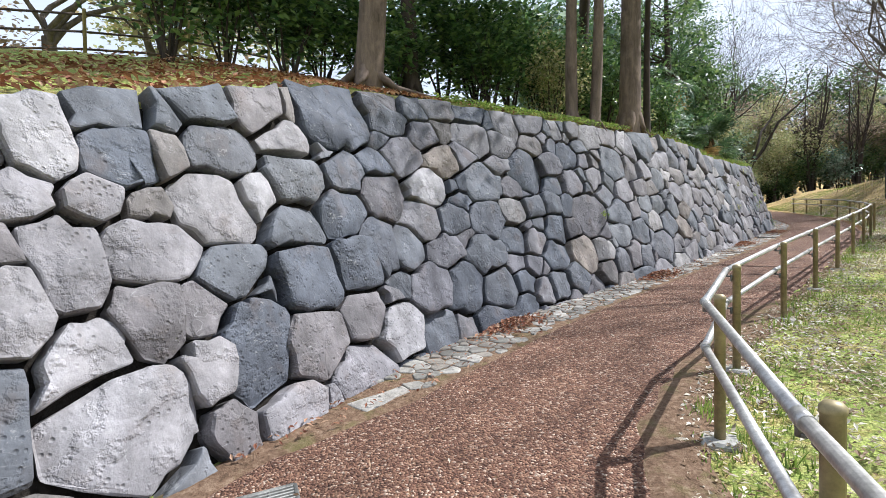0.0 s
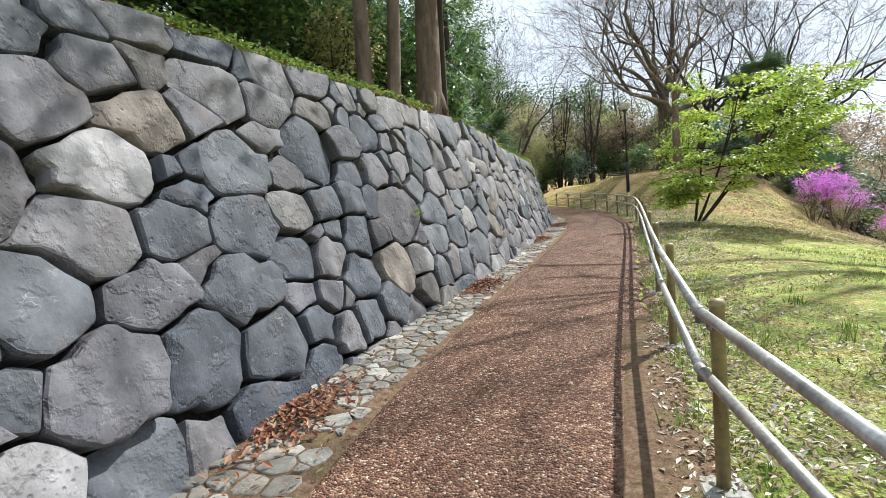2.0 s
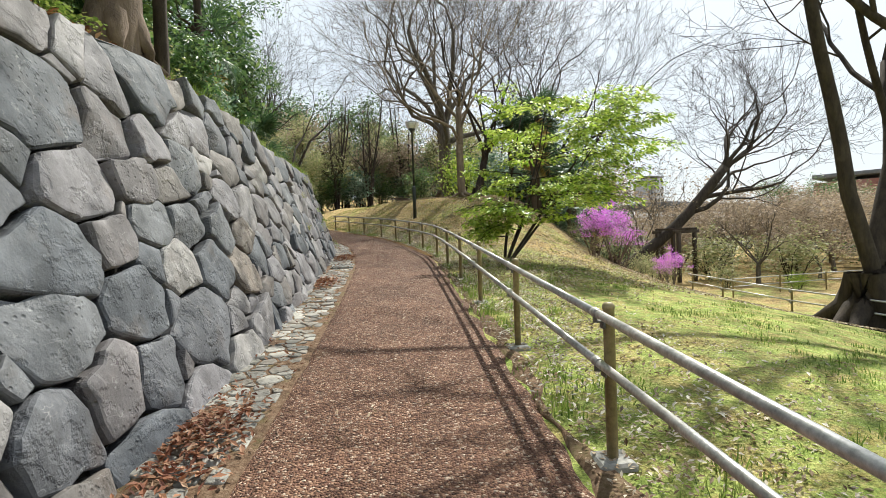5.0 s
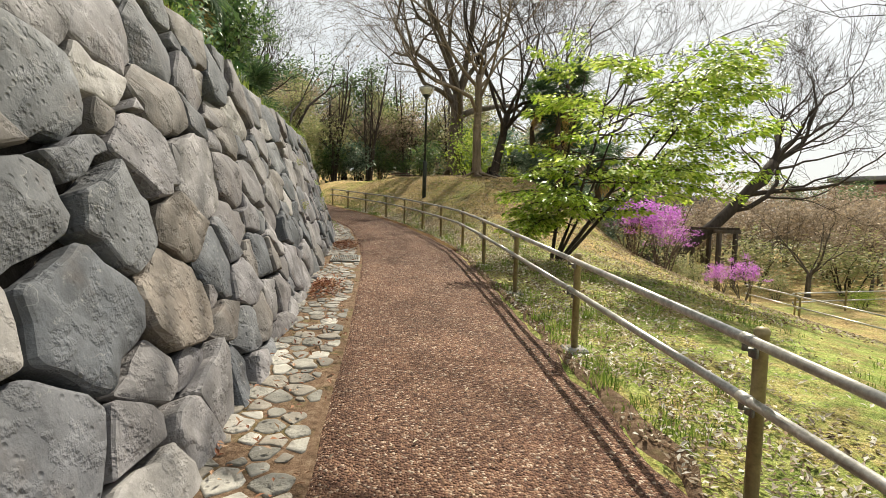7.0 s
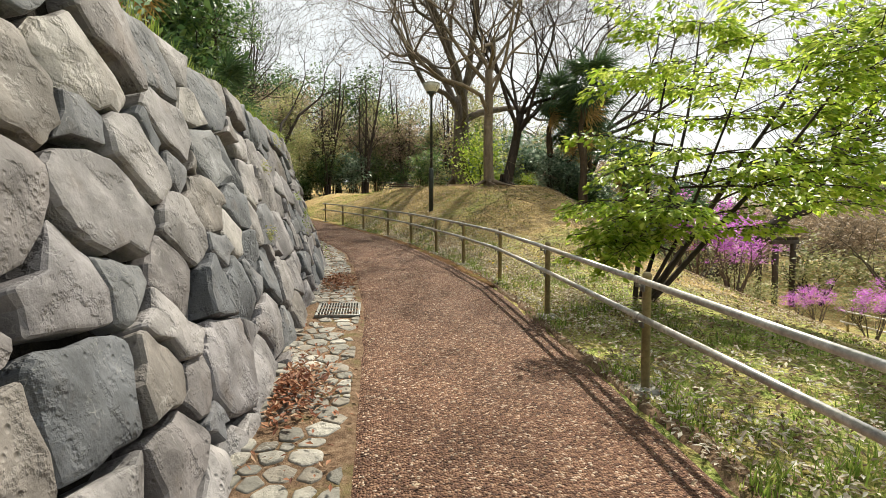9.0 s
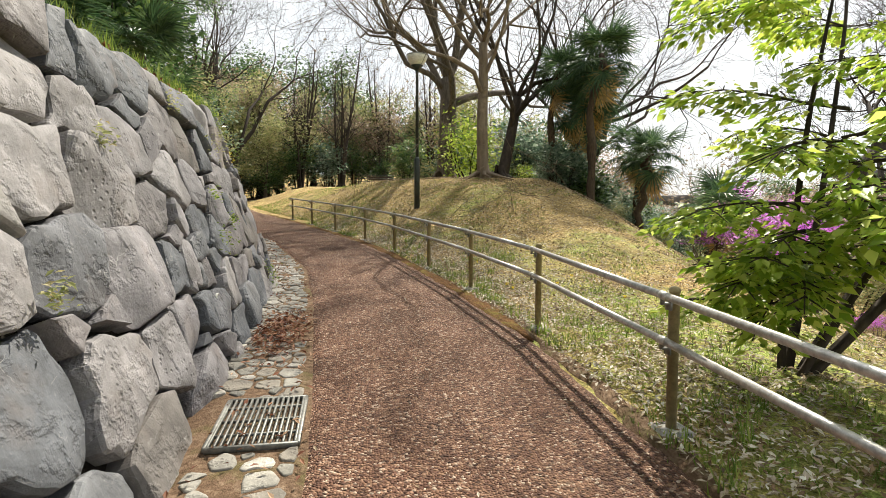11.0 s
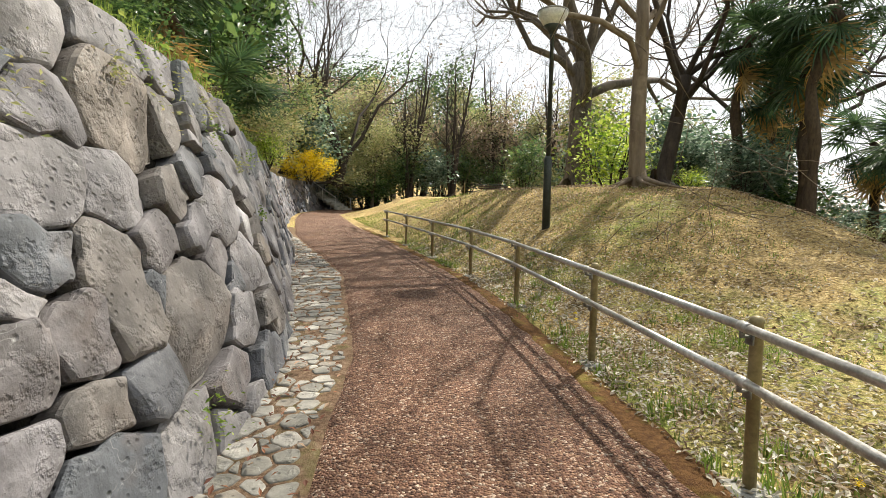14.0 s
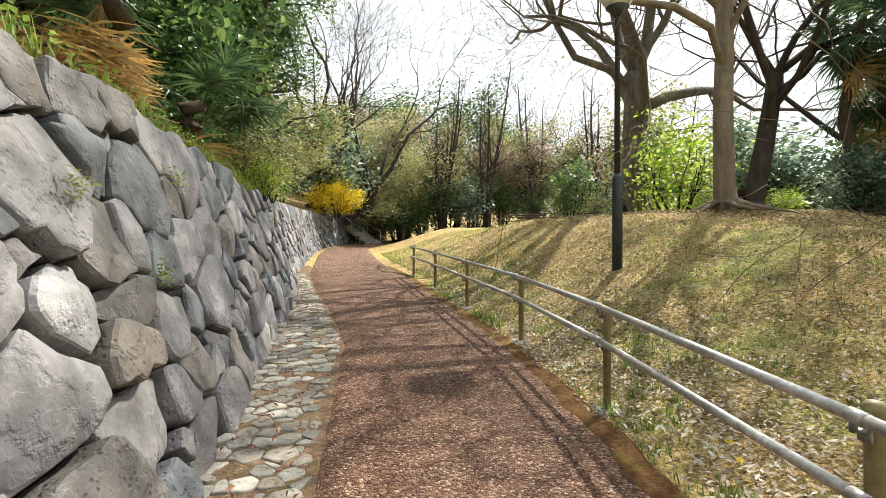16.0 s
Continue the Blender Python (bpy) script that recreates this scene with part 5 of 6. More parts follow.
# ---- palms ----
def frond_mesh(name, mat, rng, blades=22, reach=0.62, stalk=0.55, droop=0.35):
    verts, faces = [], []
    for k in range(blades):
        a = radians(-125 + 250 * k / (blades - 1))
        d = Vector((math.cos(a), math.sin(a), 0))
        s = Vector((-d.y, d.x, 0))
        L = reach * (0.75 + 0.25 * math.cos(a * 0.6)) * rng.uniform(0.85, 1.1)
        o = Vector((stalk, 0, 0))
        k0 = len(verts)
        drop = rng.uniform(0.5, 1.4) * droop
        for t, w in ((0.06, 0.006), (0.45, 0.020), (0.75, 0.013), (1.0, 0.002)):
            p = o + d * (L * t) + Vector((0, 0, -drop * L * t ** 3))
            verts += [p - s * w, p + Vector((0, 0, 0.008)), p + s * w]
        for r in range(3):
            for c in range(2):
                q = k0 + r * 3 + c
                faces.append((q, q + 1, q + 4, q + 3))
    tv, tf = tubes([([Vector((0, 0, 0)), Vector((stalk * 0.5, 0, 0.02)), Vector((stalk + 0.03, 0, 0))], [0.014, 0.010, 0.007])])
    faces += [tuple(i + len(verts) for i in f) for f in tf]
    verts += tv
    return mesh_from(name, verts, faces, mat)


_rng = np.random.default_rng(90)
FROND = frond_mesh("frond", PALMGREEN, _rng)
FROND_DEAD = frond_mesh("dead_frond", PALMDEAD, _rng, 16, 0.5, 0.4, 1.0)
PALM_FIBRE = bark_material("palm_fibre", (0.028, 0.020, 0.014), (0.11, 0.078, 0.05), 16)


def palm(x, y, high, label, k=1.0, dead=8, fronds=22, z=None, seed=0, low=-62):
    rng = np.random.default_rng(900 + seed)
    z0 = z if z is not None else float(land(x, y))
    ob = empty("palm", pose(x, y, z0), label, "palm", "palms")
    pts = [Vector((rng.normal(0, 0.02) * i, rng.normal(0, 0.02) * i, high * i / 8 - (0.1 if i == 0 else 0))) for i in range(9)]
    part("trunk", tubes([(pts, [0.115 + 0.022 * math.sin(i * 2.2) for i in range(9)])]), PALM_FIBRE, ob)
    for i in range(fronds + dead):
        dry = i >= fronds
        f = part("dead_frond" if dry else "frond", FROND_DEAD if dry else FROND, None, ob)
        az, el = rng.uniform(0, 360), (rng.uniform(-86, -62) if dry else rng.uniform(low, 70))
        f.matrix_local = Matrix.Translation((pts[-1].x, pts[-1].y, high - (rng.uniform(0.1, 0.7) if dry else rng.uniform(-0.1, 0.25)))) @ pose(0, 0, 0, 0, -el, az) @ Matrix.Scale(k * rng.uniform(0.85, 1.15), 4)
    return ob


palm(6.85, 29.4, 4.6, "tall fan palm with shaggy dark fronds beside the mound", 1.2, 9, 38, seed=1)
palm(7.4, 30.6, 3.9, "fan palm with a skirt of dry fronds beside the mound", 1.15, 12, 32, seed=2)
palm(7.5, 32.4, 3.5, "fan palm with hanging fronds beside the mound", 1.15, 10, 28, seed=3)
palm(8.5, 29.3, 3.0, "small fan palm on the slope", 1.05, 7, 26, seed=4)
palm(8.2, 25.5, 1.7, "low green fan palm on the slope", 1.1, 2, 22, seed=5)
palm(9.4, 31.2, 3.9, "fan palm on the slope behind others", 1.1, 9, 26, seed=6)
palm(8.9, 34.0, 4.4, "tall fan palm behind the mound's palms", 1.15, 9, 28, seed=11)
palm(6.35, 31.5, 3.9, "tall fan palm with spiky dark fronds beside the mound", 1.1, 4, 30, seed=12)
palm(-4.75, 25.6, 1.3, "fan palm with thick dry orange skirt above the wall", 1.1, 36, 16, terrace_at(-4.75, 25.6), seed=13, low=0)
palm(-6.7, 26.6, 1.8, "fan palm with dry brown skirt above the wall", 1.2, 22, 18, terrace_at(-6.7, 26.6), seed=7, low=-10)
palm(-5.25, 27.7, 1.0, "young fan palm with broad green fans above the wall", 1.15, 2, 13, terrace_at(-5.25, 27.7), seed=8, low=-15)
palm(-5.6, 30.5, 1.4, "fan palm among bushes above the wall", 0.85, 6, 18, terrace_at(-5.6, 30.5), seed=9)
palm(-5.2, 22.8, 3.2, "fan palm with dry skirt high on the bank", 1.3, 18, 18, terrace_at(-5.2, 22.8), seed=10)


# ---- woods beyond ----
def leafy_tree(seed, high, n, last=4):
    rng = np.random.default_rng(seed)
    limbs = bare_tree(seed, high, 0.19, high * 0.2, last, (0, 0), 38, (2, 3), False)
    spots = tip_spots(limbs, 3)
    return limbs, leaves(rng, scatter(rng, spots, n, (0.42, 0.42, 0.3)), 0.19, 0.3, 0.6)


WOODS = []
for seed, mat, n, label in ((101, OLIVE, 7500, "young tree in thin yellow-green leaf at the wood's edge"), (102, RUSTY, 4200, "bare tree with rusty buds at the wood's edge"),
                            (103, EVERGREEN, 8000, "dark evergreen tree at the wood's edge"), (104, BLUEGREEN, 7000, "grey-green leafy tree at the wood's edge"), (105, RUSTY, 260, "grey leafless tree at the wood's edge")):
    limbs, crown = leafy_tree(seed, 8.5, n)
    WOODS.append((limbs, crown, mat, label))
wood_src = {}


def wood_tree(kind, x, y, k, turn):
    z = float(land(x, y)) if x > float(base_x(y)) else terrace_at(x, y)
    m = pose(x, y, z - 0.1, 0, 0, turn) @ Matrix.Scale(k, 4)
    if kind not in wood_src:
        limbs, crown, mat, label = WOODS[kind]
        wood_src[kind] = tree("wood_tree", (x, y), label, limbs, BARK_GREY, crown, mat, "tree", z)
        wood_src[kind].matrix_world = m
        tagged(wood_src[kind], group="trees at the wood's edge")
    else:
        copy_thing(wood_src[kind], m).matrix_basis = m


rng = np.random.default_rng(110)
for x in np.arange(-22, 16, 2.6):
    wood_tree(int(rng.choice([0, 1, 0, 3, 0, 1, 4])), x + rng.uniform(-1, 1), rng.uniform(57, 63), rng.uniform(1.0, 1.45), rng.uniform(0, 360))
for x in np.arange(-34, 30, 4.0):
    wood_tree(int(rng.choice([1, 2, 1, 3, 4])), x + rng.uniform(-1, 1), rng.uniform(67, 80), rng.uniform(1.6, 2.3), rng.uniform(0, 360))
for x, y, k, kind in ((-13, 45, 0.9, 0), (-15, 38, 1.0, 2), (-12, 55, 0.9, 0), (-14, 30, 1.1, 2), (-7.5, 53.5, 0.75, 0), (-11, 24, 1.1, 2), (-12, 3, 1.0, 1), (6, 46, 0.9, 0), (10, 44, 0.9, 4), (1.5, 57, 0.7, 4),
                      (15, 46, 0.8, 1), (20, 48, 0.7, 1), (24, 41, 0.6, 1), (19, 36, 0.5, 4), (27, 52, 0.7, 1), (33, 46, 0.6, 1), (30, 33, 0.6, 1), (36, 36, 0.6, 4), (40, 62, 0.8, 1), (48, 50, 0.8, 1), (52, 64, 0.9, 4), (46, 38, 0.7, 1),
                      (34, 74, 1.0, 1), (22, 68, 0.9, 1), (58, 76, 1.1, 2), (62, 58, 0.9, 1), (21, 24, 0.5, 4), (16.5, 29.5, 0.45, 4), (14, 33, 0.5, 1), (17.5, 39, 0.6, 1), (22, 35, 0.55, 1), (26, 30, 0.6, 1), (25, 38, 0.55, 4), (18, 26, 0.4, 1), (30, 42, 0.6, 1), (13, 41, 0.7, 1), (-14, 6, 1.0, 3), (-15, 0, 1.0, 1), (-17, -5, 1.1, 3), (-16, 11, 1.2, 0), (44, 51, 0.8, 1), (49, 57, 0.9, 2), (40, 52, 0.7, 1), (36, 50, 0.6, 4), (23, 27, 0.45, 1), (28, 36, 0.5, 1), (12.5, 30.5, 0.75, 4), (16, 35, 0.9, 4), (19.5, 41, 1.0, 4), (14.5, 25, 0.55, 4)):
    wood_tree(kind, x, y, k, 37 * x)
for x, y, k in ((17, 31, 0.62), (19, 33.2, 0.65), (21, 31, 0.65), (23, 36, 0.75), (20.5, 28, 0.6), (24.5, 32.5, 0.7), (17.5, 35.5, 0.65), (21.5, 38.5, 0.75), (26.5, 36.5, 0.75)):
    wood_tree(1, x, y, k, 53 * y)
for x in np.arange(-20, 12, 2.1):
    bush(int(rng.choice([0, 1, 2, 3])), x, 55.5 + rng.uniform(-1.5, 1.5) if x < -3 or x > 3 else 57.5, rng.uniform(1.0, 1.5), None, rng.uniform(0, 360))
for x in np.arange(-24, 26, 2.3):
    bush(int(rng.choice([0, 1, 2])), x, 64 + rng.uniform(-2, 2), rng.uniform(1.7, 2.4), None, rng.uniform(0, 360), 1.2)
for x, y in ((15, 50), (19, 53), (23, 47), (27, 45), (31, 41), (35, 42), (39, 45), (44, 43), (29, 56), (35, 58), (50, 57), (56, 66), (44, 70), (14, 27), (16, 25), (17.5, 32), (20, 30), (22, 33), (24, 29), (19, 38), (27, 35), (30, 37), (33, 34), (22, 42), (16, 36), (26, 25), (29, 29)):
    bush(int(rng.choice([0, 3, 3])), x, y, rng.uniform(0.9, 1.5), None, rng.uniform(0, 360), 0.8)


# ---- lamp ----
def street_lamp(x, y):
    z = float(land(x, y))
    ob = empty("street_lamp", pose(x, y, z) @ Matrix.Diagonal((1, 1, 0.945, 1)), "dark green park lamp with a white funnel shade", "street lamp")
    part("base_pole", lathe(bmesh.new(), [(0.075, -0.1), (0.075, 1.42), (0.055, 1.48)], 16), DARKSTEEL, ob)
    part("pole", lathe(bmesh.new(), [(0.046, 1.46), (0.036, 3.85), (0.045, 3.86), (0.045, 3.92)], 14), DARKSTEEL, ob)
    part("neck", lathe(bmesh.new(), [(0.05, 3.90), (0.10, 4.0), (0.17, 4.06), (0.15, 4.07)], 20), DARKSTEEL, ob)
    part("shade", lathe(bmesh.new(), [(0.15, 4.05), (0.26, 4.24), (0.285, 4.31), (0.27, 4.33)], 28), plain("opal_white_plastic", (0.72, 0.71, 0.68), 0.35), ob, "opal white bowl")
    part("lid", lathe(bmesh.new(), [(0.29, 4.32), (0.295, 4.345), (0.12, 4.41), (0.02, 4.42)], 28), plain("grey_metal_lid", (0.35, 0.35, 0.34), 0.5, 0.3), ob, "flat grey metal lid")


street_lamp(1.25, 28.15)


# ---- drain grates in the cobbles ----
def drain_grate(cx, cy, turn, wide=0.44, deep=0.56):
    ob = empty("drain_grate", pose(cx, cy, float(path_z(cy)) + 0.028, math.degrees(math.atan(0.0735)), 0, turn), "rusty grey steel drain grate set beside the wall", "drain grate", "drain grates")
    bm = bmesh.new()
    for sx in (-1, 1):
        box(bm, sx * wide / 2, 0, 0, 0.02, deep, 0.03, 0.003)
        box(bm, 0, sx * deep / 2, 0, wide, 0.02, 0.03, 0.003)
    part("frame", bm, GRATE, ob)
    bm = bmesh.new()
    box(bm, 0, 0, -0.03, wide, deep, 0.01)
    part("pit", bm, SOIL, ob)
    n = 15
    for k in range(n):
        bm = bmesh.new()
        box(bm, -wide / 2 + wide * (k + 0.5) / n, 0, 0.004, 0.012, deep - 0.02, 0.024, 0.002)
        part("bar", bm, GRATE, ob)
    for k in (-1, 0, 1):
        bm = bmesh.new()
        box(bm, 0, k * deep * 0.28, 0.006, wide - 0.02, 0.010, 0.014)
        part("cross_bar", bm, GRATE, ob)


drain_grate(-0.70, 17.22, 2)
drain_grate(0.41, 1.76, -24)

# ---- drain pipe in the wall ----
p = on_wall(s_at(18.36), 0.49, -0.015)
pn = wall_frame(s_at(18.36))[1]
ob = empty("drain_pipe", Matrix.Translation(p), "short white plastic drain pipe sticking out of the wall", "pipe")
bm = bmesh.new()
rot = pn.to_track_quat("Z", "Y").to_matrix().to_4x4()
lathe(bm, [(0.034, -0.2), (0.034, 0.02), (0.027, 0.02), (0.027, -0.12), (0.001, -0.12)], 18)
bmesh.ops.transform(bm, matrix=rot, verts=bm.verts)
part("tube", bm, plain("white_plastic", (0.45, 0.45, 0.42), 0.5), ob)


# ---- fallen leaves ----
def fallen(name, spots, size, mat, seed, label, lift=0.012):
    rng = np.random.default_rng(seed)
    v, f = leaves(rng, spots, size, 0.75, 0.42)
    v[:, 2] += lift
    tagged(part(name, (v, f), mat, smooth=False), label, "fallen leaves", kind="stuff")


rng = np.random.default_rng(120)
for n, (x, y, w, d) in enumerate(((-0.66, 9.35, 0.13, 0.30), (-0.74, 5.35, 0.12, 0.24), (-0.78, 15.0, 0.11, 0.24), (-0.86, 18.9, 0.13, 0.34))):
    c = np.stack([rng.normal(x, w, 620), rng.normal(y, d, 620)], 1)
    c = c[(c[:, 0] > base_x(c[:, 1]) + 0.02) & (c[:, 0] < path_left(c[:, 1]) + 0.1)]
    heap = 0.07 * np.exp(-((c[:, 0] - x) / w) ** 2 - ((c[:, 1] - y) / d) ** 2)
    fallen("leaf_pile", np.column_stack([c, path_z(c[:, 1]) + 0.03 + heap * rng.uniform(0.3, 1, len(c))]), 0.062, REDLITTER, 121 + n, "heap of red-brown dry leaves at the wall's foot")
# thin litter along the wall's foot, on the lawn edge and on the bank
y = rng.uniform(2.0, 30, 1300)
x = base_x(y) + rng.uniform(-0.02, 1, 1300) * (path_left(y) - base_x(y) + 0.06)
fallen("leaf_litter", np.column_stack([x, y, path_z(y) + 0.035]), 0.045, REDLITTER, 131, "thin brown leaf litter along the wall's foot")
y = rng.uniform(1, 27, 27000)
x = path_right(y) + np.abs(rng.normal(0, 1.2, 27000)) - 0.02
keep = np.array([noise.noise(Vector((a * 0.8, b * 0.8, 4.0))) > -0.25 for a, b in zip(x, y)])
x, y = x[keep], y[keep]
fallen("leaf_litter", np.column_stack([x, y, land(x, y) + 0.02]), 0.040, LITTER, 132, "pale dry leaves strewn over the lawn's edge")
y = rng.uniform(3.6, 30, 19000)
x = fence_x(y) + rng.normal(0.3, 0.65, 19000)
keep = np.array([noise.noise(Vector((a * 1.1, b * 1.1, 7.0))) > -0.18 for a, b in zip(x, y)]) & (x > path_right(y) - 0.05)
x, y = x[keep], y[keep]
fallen("leaf_litter", np.column_stack([x, y, land(x, y) + 0.025]), 0.046, PALELITTER, 136, "bleached dry leaves lying thickly under the handrail")
y = rng.uniform(17, 31, 11000)
x = fence_x(y) + np.abs(rng.normal(0, 1.6, 11000)) - 0.05
fallen("leaf_litter", np.column_stack([x, y, land(x, y) + 0.03]), 0.045, PALELITTER, 137, "bleached dry leaves strewn below the mound")
y = rng.uniform(14, 36, 34000)
x = fence_x(y) + rng.uniform(0.2, 8, 34000)
fallen("leaf_litter", np.column_stack([x, y, land(x, y) + 0.03]), 0.055, LITTER, 133, "dry leaves strewn over the grassy mound")
y = rng.uniform(1.5, 30, 520)
x = path_left(y) + rng.uniform(0.05, 0.95, 520) * (path_right(y) - path_left(y))
fallen("leaf_litter", np.column_stack([x, y, path_z(y) + 0.03]), 0.035, LITTER, 134, "few small leaves lying on the gravel path")
y = rng.uniform(0, 30, 14000)
w = np.abs(rng.normal(0, 1.7, 14000)) + 0.1
x = top_x(y) - w
fallen("leaf_litter", np.column_stack([x, y, terrace(y, w) + 0.02]), 0.085, REDLITTER, 135, "brown leaf litter covering the bank above the wall", 0.03)


# ---- grass and ground cover ----
def grass(name, x, y, z, size, mat, seed, label):
    rng = np.random.default_rng(seed)
    n = len(x)
    a, lean = rng.uniform(0, 2 * np.pi, n), rng.uniform(0.1, 0.6, n)
    h = size * rng.uniform(0.5, 1.4, n)
    foot = np.column_stack([x, y, z])
    side = np.column_stack([np.cos(a), np.sin(a), 0 * a]) * 0.0045
    tip = np.column_stack([-np.sin(a) * lean * h, np.cos(a) * lean * h, h])
    v = np.stack([foot - side, foot + side, foot + tip * 0.55 + side * 0.8 + [0, 0, 0.01], foot + tip], 1).reshape(-1, 3)
    k = np.arange(n)[:, None] * 4
    f = np.concatenate([k + [0, 1, 2], k + [0, 2, 3]], 1).reshape(-1, 3)
    tagged(part(name, (v, f), mat, smooth=False), label, "grass", kind="stuff")


def tufts(rng, n_tuft, per, y0, y1, reach, spread=0.06):
    ty = rng.uniform(y0, y1, n_tuft)
    tx = path_right(ty) + 0.05 + rng.uniform(0, 1, n_tuft) ** 1.6 * reach
    good = np.array([noise.noise(Vector((a * 0.6, b * 0.6, 9.0))) > -0.12 for a, b in zip(tx, ty)])
    tx, ty = np.repeat(tx[good], per), np.repeat(ty[good], per)
    return tx + rng.normal(0, spread, len(tx)), ty + rng.normal(0, spread, len(ty))


rng = np.random.default_rng(140)
x, y = tufts(rng, 3300, 15, 1.0, 33.0, 6.0)
grass("grass", x, y, land(x, y), 0.042, BLADE, 141, "short patchy grass on the lawn beside the path")
y = rng.uniform(25.0, 42.0, 15000)
x = fence_x(y) + 0.2 + 3.6 * rng.uniform(0, 1, 15000) ** 1.4
grass("grass", x, y, land(x, y), 0.05, BLADE, 144, "short bright grass on the mound's crest")
x, y = tufts(rng, 260, 24, 1.5, 31.0, 1.6, 0.045)
grass("grass", x, y, land(x, y), 0.10, BLADE, 142, "taller grass tufts beside the fence")
y = rng.uniform(12.0, 33, 4500)
w = np.abs(rng.normal(0.0, 0.35, 4500)) + 0.02
x = top_x(y) - w
grass("grass", x, y, terrace(y, w), 0.13, BLADE, 143, "grass and weeds along the wall's top")
rng = np.random.default_rng(150)
y = np.concatenate([rng.uniform(5.5, 10.5, 2600), rng.uniform(20, 26, 600)])
w = np.abs(rng.normal(0.05, 0.28, len(y)))
x = top_x(y) - w + 0.05
v, f = leaves(rng, np.column_stack([x, y, terrace(y, w) + rng.uniform(0.02, 0.12, len(y))]), 0.04, 0.5, 0.7)
tagged(part("ivy", (v, f), BLADE, smooth=False), "low ivy creeping over the wall's top edge", "ivy", kind="stuff")


rng = np.random.default_rng(155)
y = rng.uniform(18.5, 24.5, 11)
x = fence_x(y) + rng.uniform(0.25, 1.6, 11)
c = np.repeat(np.column_stack([x, y, land(x, y) + 0.06]), 16, 0) + rng.normal(0, 0.008, (176, 3))
v, f = leaves(rng, c, 0.028, 0.6, 0.35)
tagged(part("dandelions", (v, f), YELLOW, smooth=False), "few small yellow dandelion heads in the grass", "flowers", kind="stuff")


# ---- weeds in the wall's joints ----
def weed(y, v, k, seed):
    rng = np.random.default_rng(seed)
    c = np.array([tuple(on_wall(s_at(y) + a, v + b, 0.03 + abs(o))) for a, b, o in rng.normal(0, 0.045 * k, (70, 3))])
    vv, ff = leaves(rng, c, 0.032, 0.2, 0.4)
    tagged(part("weed", (vv, ff), OLIVE if seed % 2 else BLADE, smooth=False), "small weed growing in a wall joint", "weed", kind="stuff")


for n, (y, v, k) in enumerate(((19.2, 1.25, 0.9), (18.9, 2.05, 1.2), (19.6, 1.0, 0.8), (20.8, 1.95, 1.1), (21.9, 1.75, 1.3), (22.6, 1.55, 0.9), (23.2, 1.1, 0.8), (16.4, 0.95, 0.8), (8.4, 1.15, 0.7), (21.3, 1.95, 2.6), (21.1, 2.15, 2.0), (19.9, 1.7, 2.2), (18.95, 0.85, 1.6), (22.0, 1.95, 1.5), (20.6, 0.25, 1.6), (17.3, 1.6, 0.8), (24.0, 1.7, 1.2))):
    weed(y, v, k, 160 + n)

# ---- lower garden: rail fence, pergola, car park, houses ----
build_fence("lower_fence", [(9.9, 8.2), (9.75, 10.4), (9.6, 12.6), (9.4, 14.8), (9.25, 17.0), (9.1, 19.2), (9.6, 21.4)], lambda x, y: float(land(x, y)), "low two-rail steel fence along the lower lawn", 0.6, (0.56, 0.32), 0.018, 0.024, False)
build_fence("lower_fence", [(11.0, 21.5), (13.0, 22.0), (15.0, 22.4), (17.0, 22.7), (19.0, 23.0)], lambda x, y: float(land(x, y)), "low two-rail steel fence beside the lower path", 0.6, (0.56, 0.32), 0.018, 0.024, False)
TIMBER = plain("dark_weathered_timber", (0.062, 0.045, 0.034), 0.8, 0, 14, 0.35, 0.5, 0.01, (1, 1, 0.2))


def pergola(x, y):
    ob = empty("pergola", pose(x, y, float(land(x, y)), 0, 0, 20), "dark timber pergola frame in the lower garden", "pergola")
    for px in (0, 0.95):
        for py in (0, 1.1):
            bm = bmesh.new()
            box(bm, px, py, 1.0, 0.14, 0.14, 2.2, 0.012)
            part("post", bm, TIMBER, ob)
    for py in (0, 1.1):
        bm = bmesh.new()
        box(bm, 0.47, py, 2.14, 1.5, 0.09, 0.14, 0.01)
        part("beam", bm, TIMBER, ob)
    for k in range(3):
        bm = bmesh.new()
        box(bm, 0.1 + k * 0.38, 0.55, 2.25, 0.06, 1.5, 0.09, 0.006)
        part("rafter", bm, TIMBER, ob)


pergola(12.2, 26.6)
PAINTS = [plain("white_car_paint", (0.75, 0.75, 0.74), 0.3), plain("silver_car_paint", (0.42, 0.43, 0.45), 0.3, 0.4), plain("blue_car_paint", (0.07, 0.20, 0.42), 0.3)]
GLASSY = plain("dark_car_glass", (0.03, 0.04, 0.05), 0.08, 0, 5, 0.1, 0.0)
RUBBER = plain("tyre_rubber", (0.02, 0.02, 0.02), 0.85)


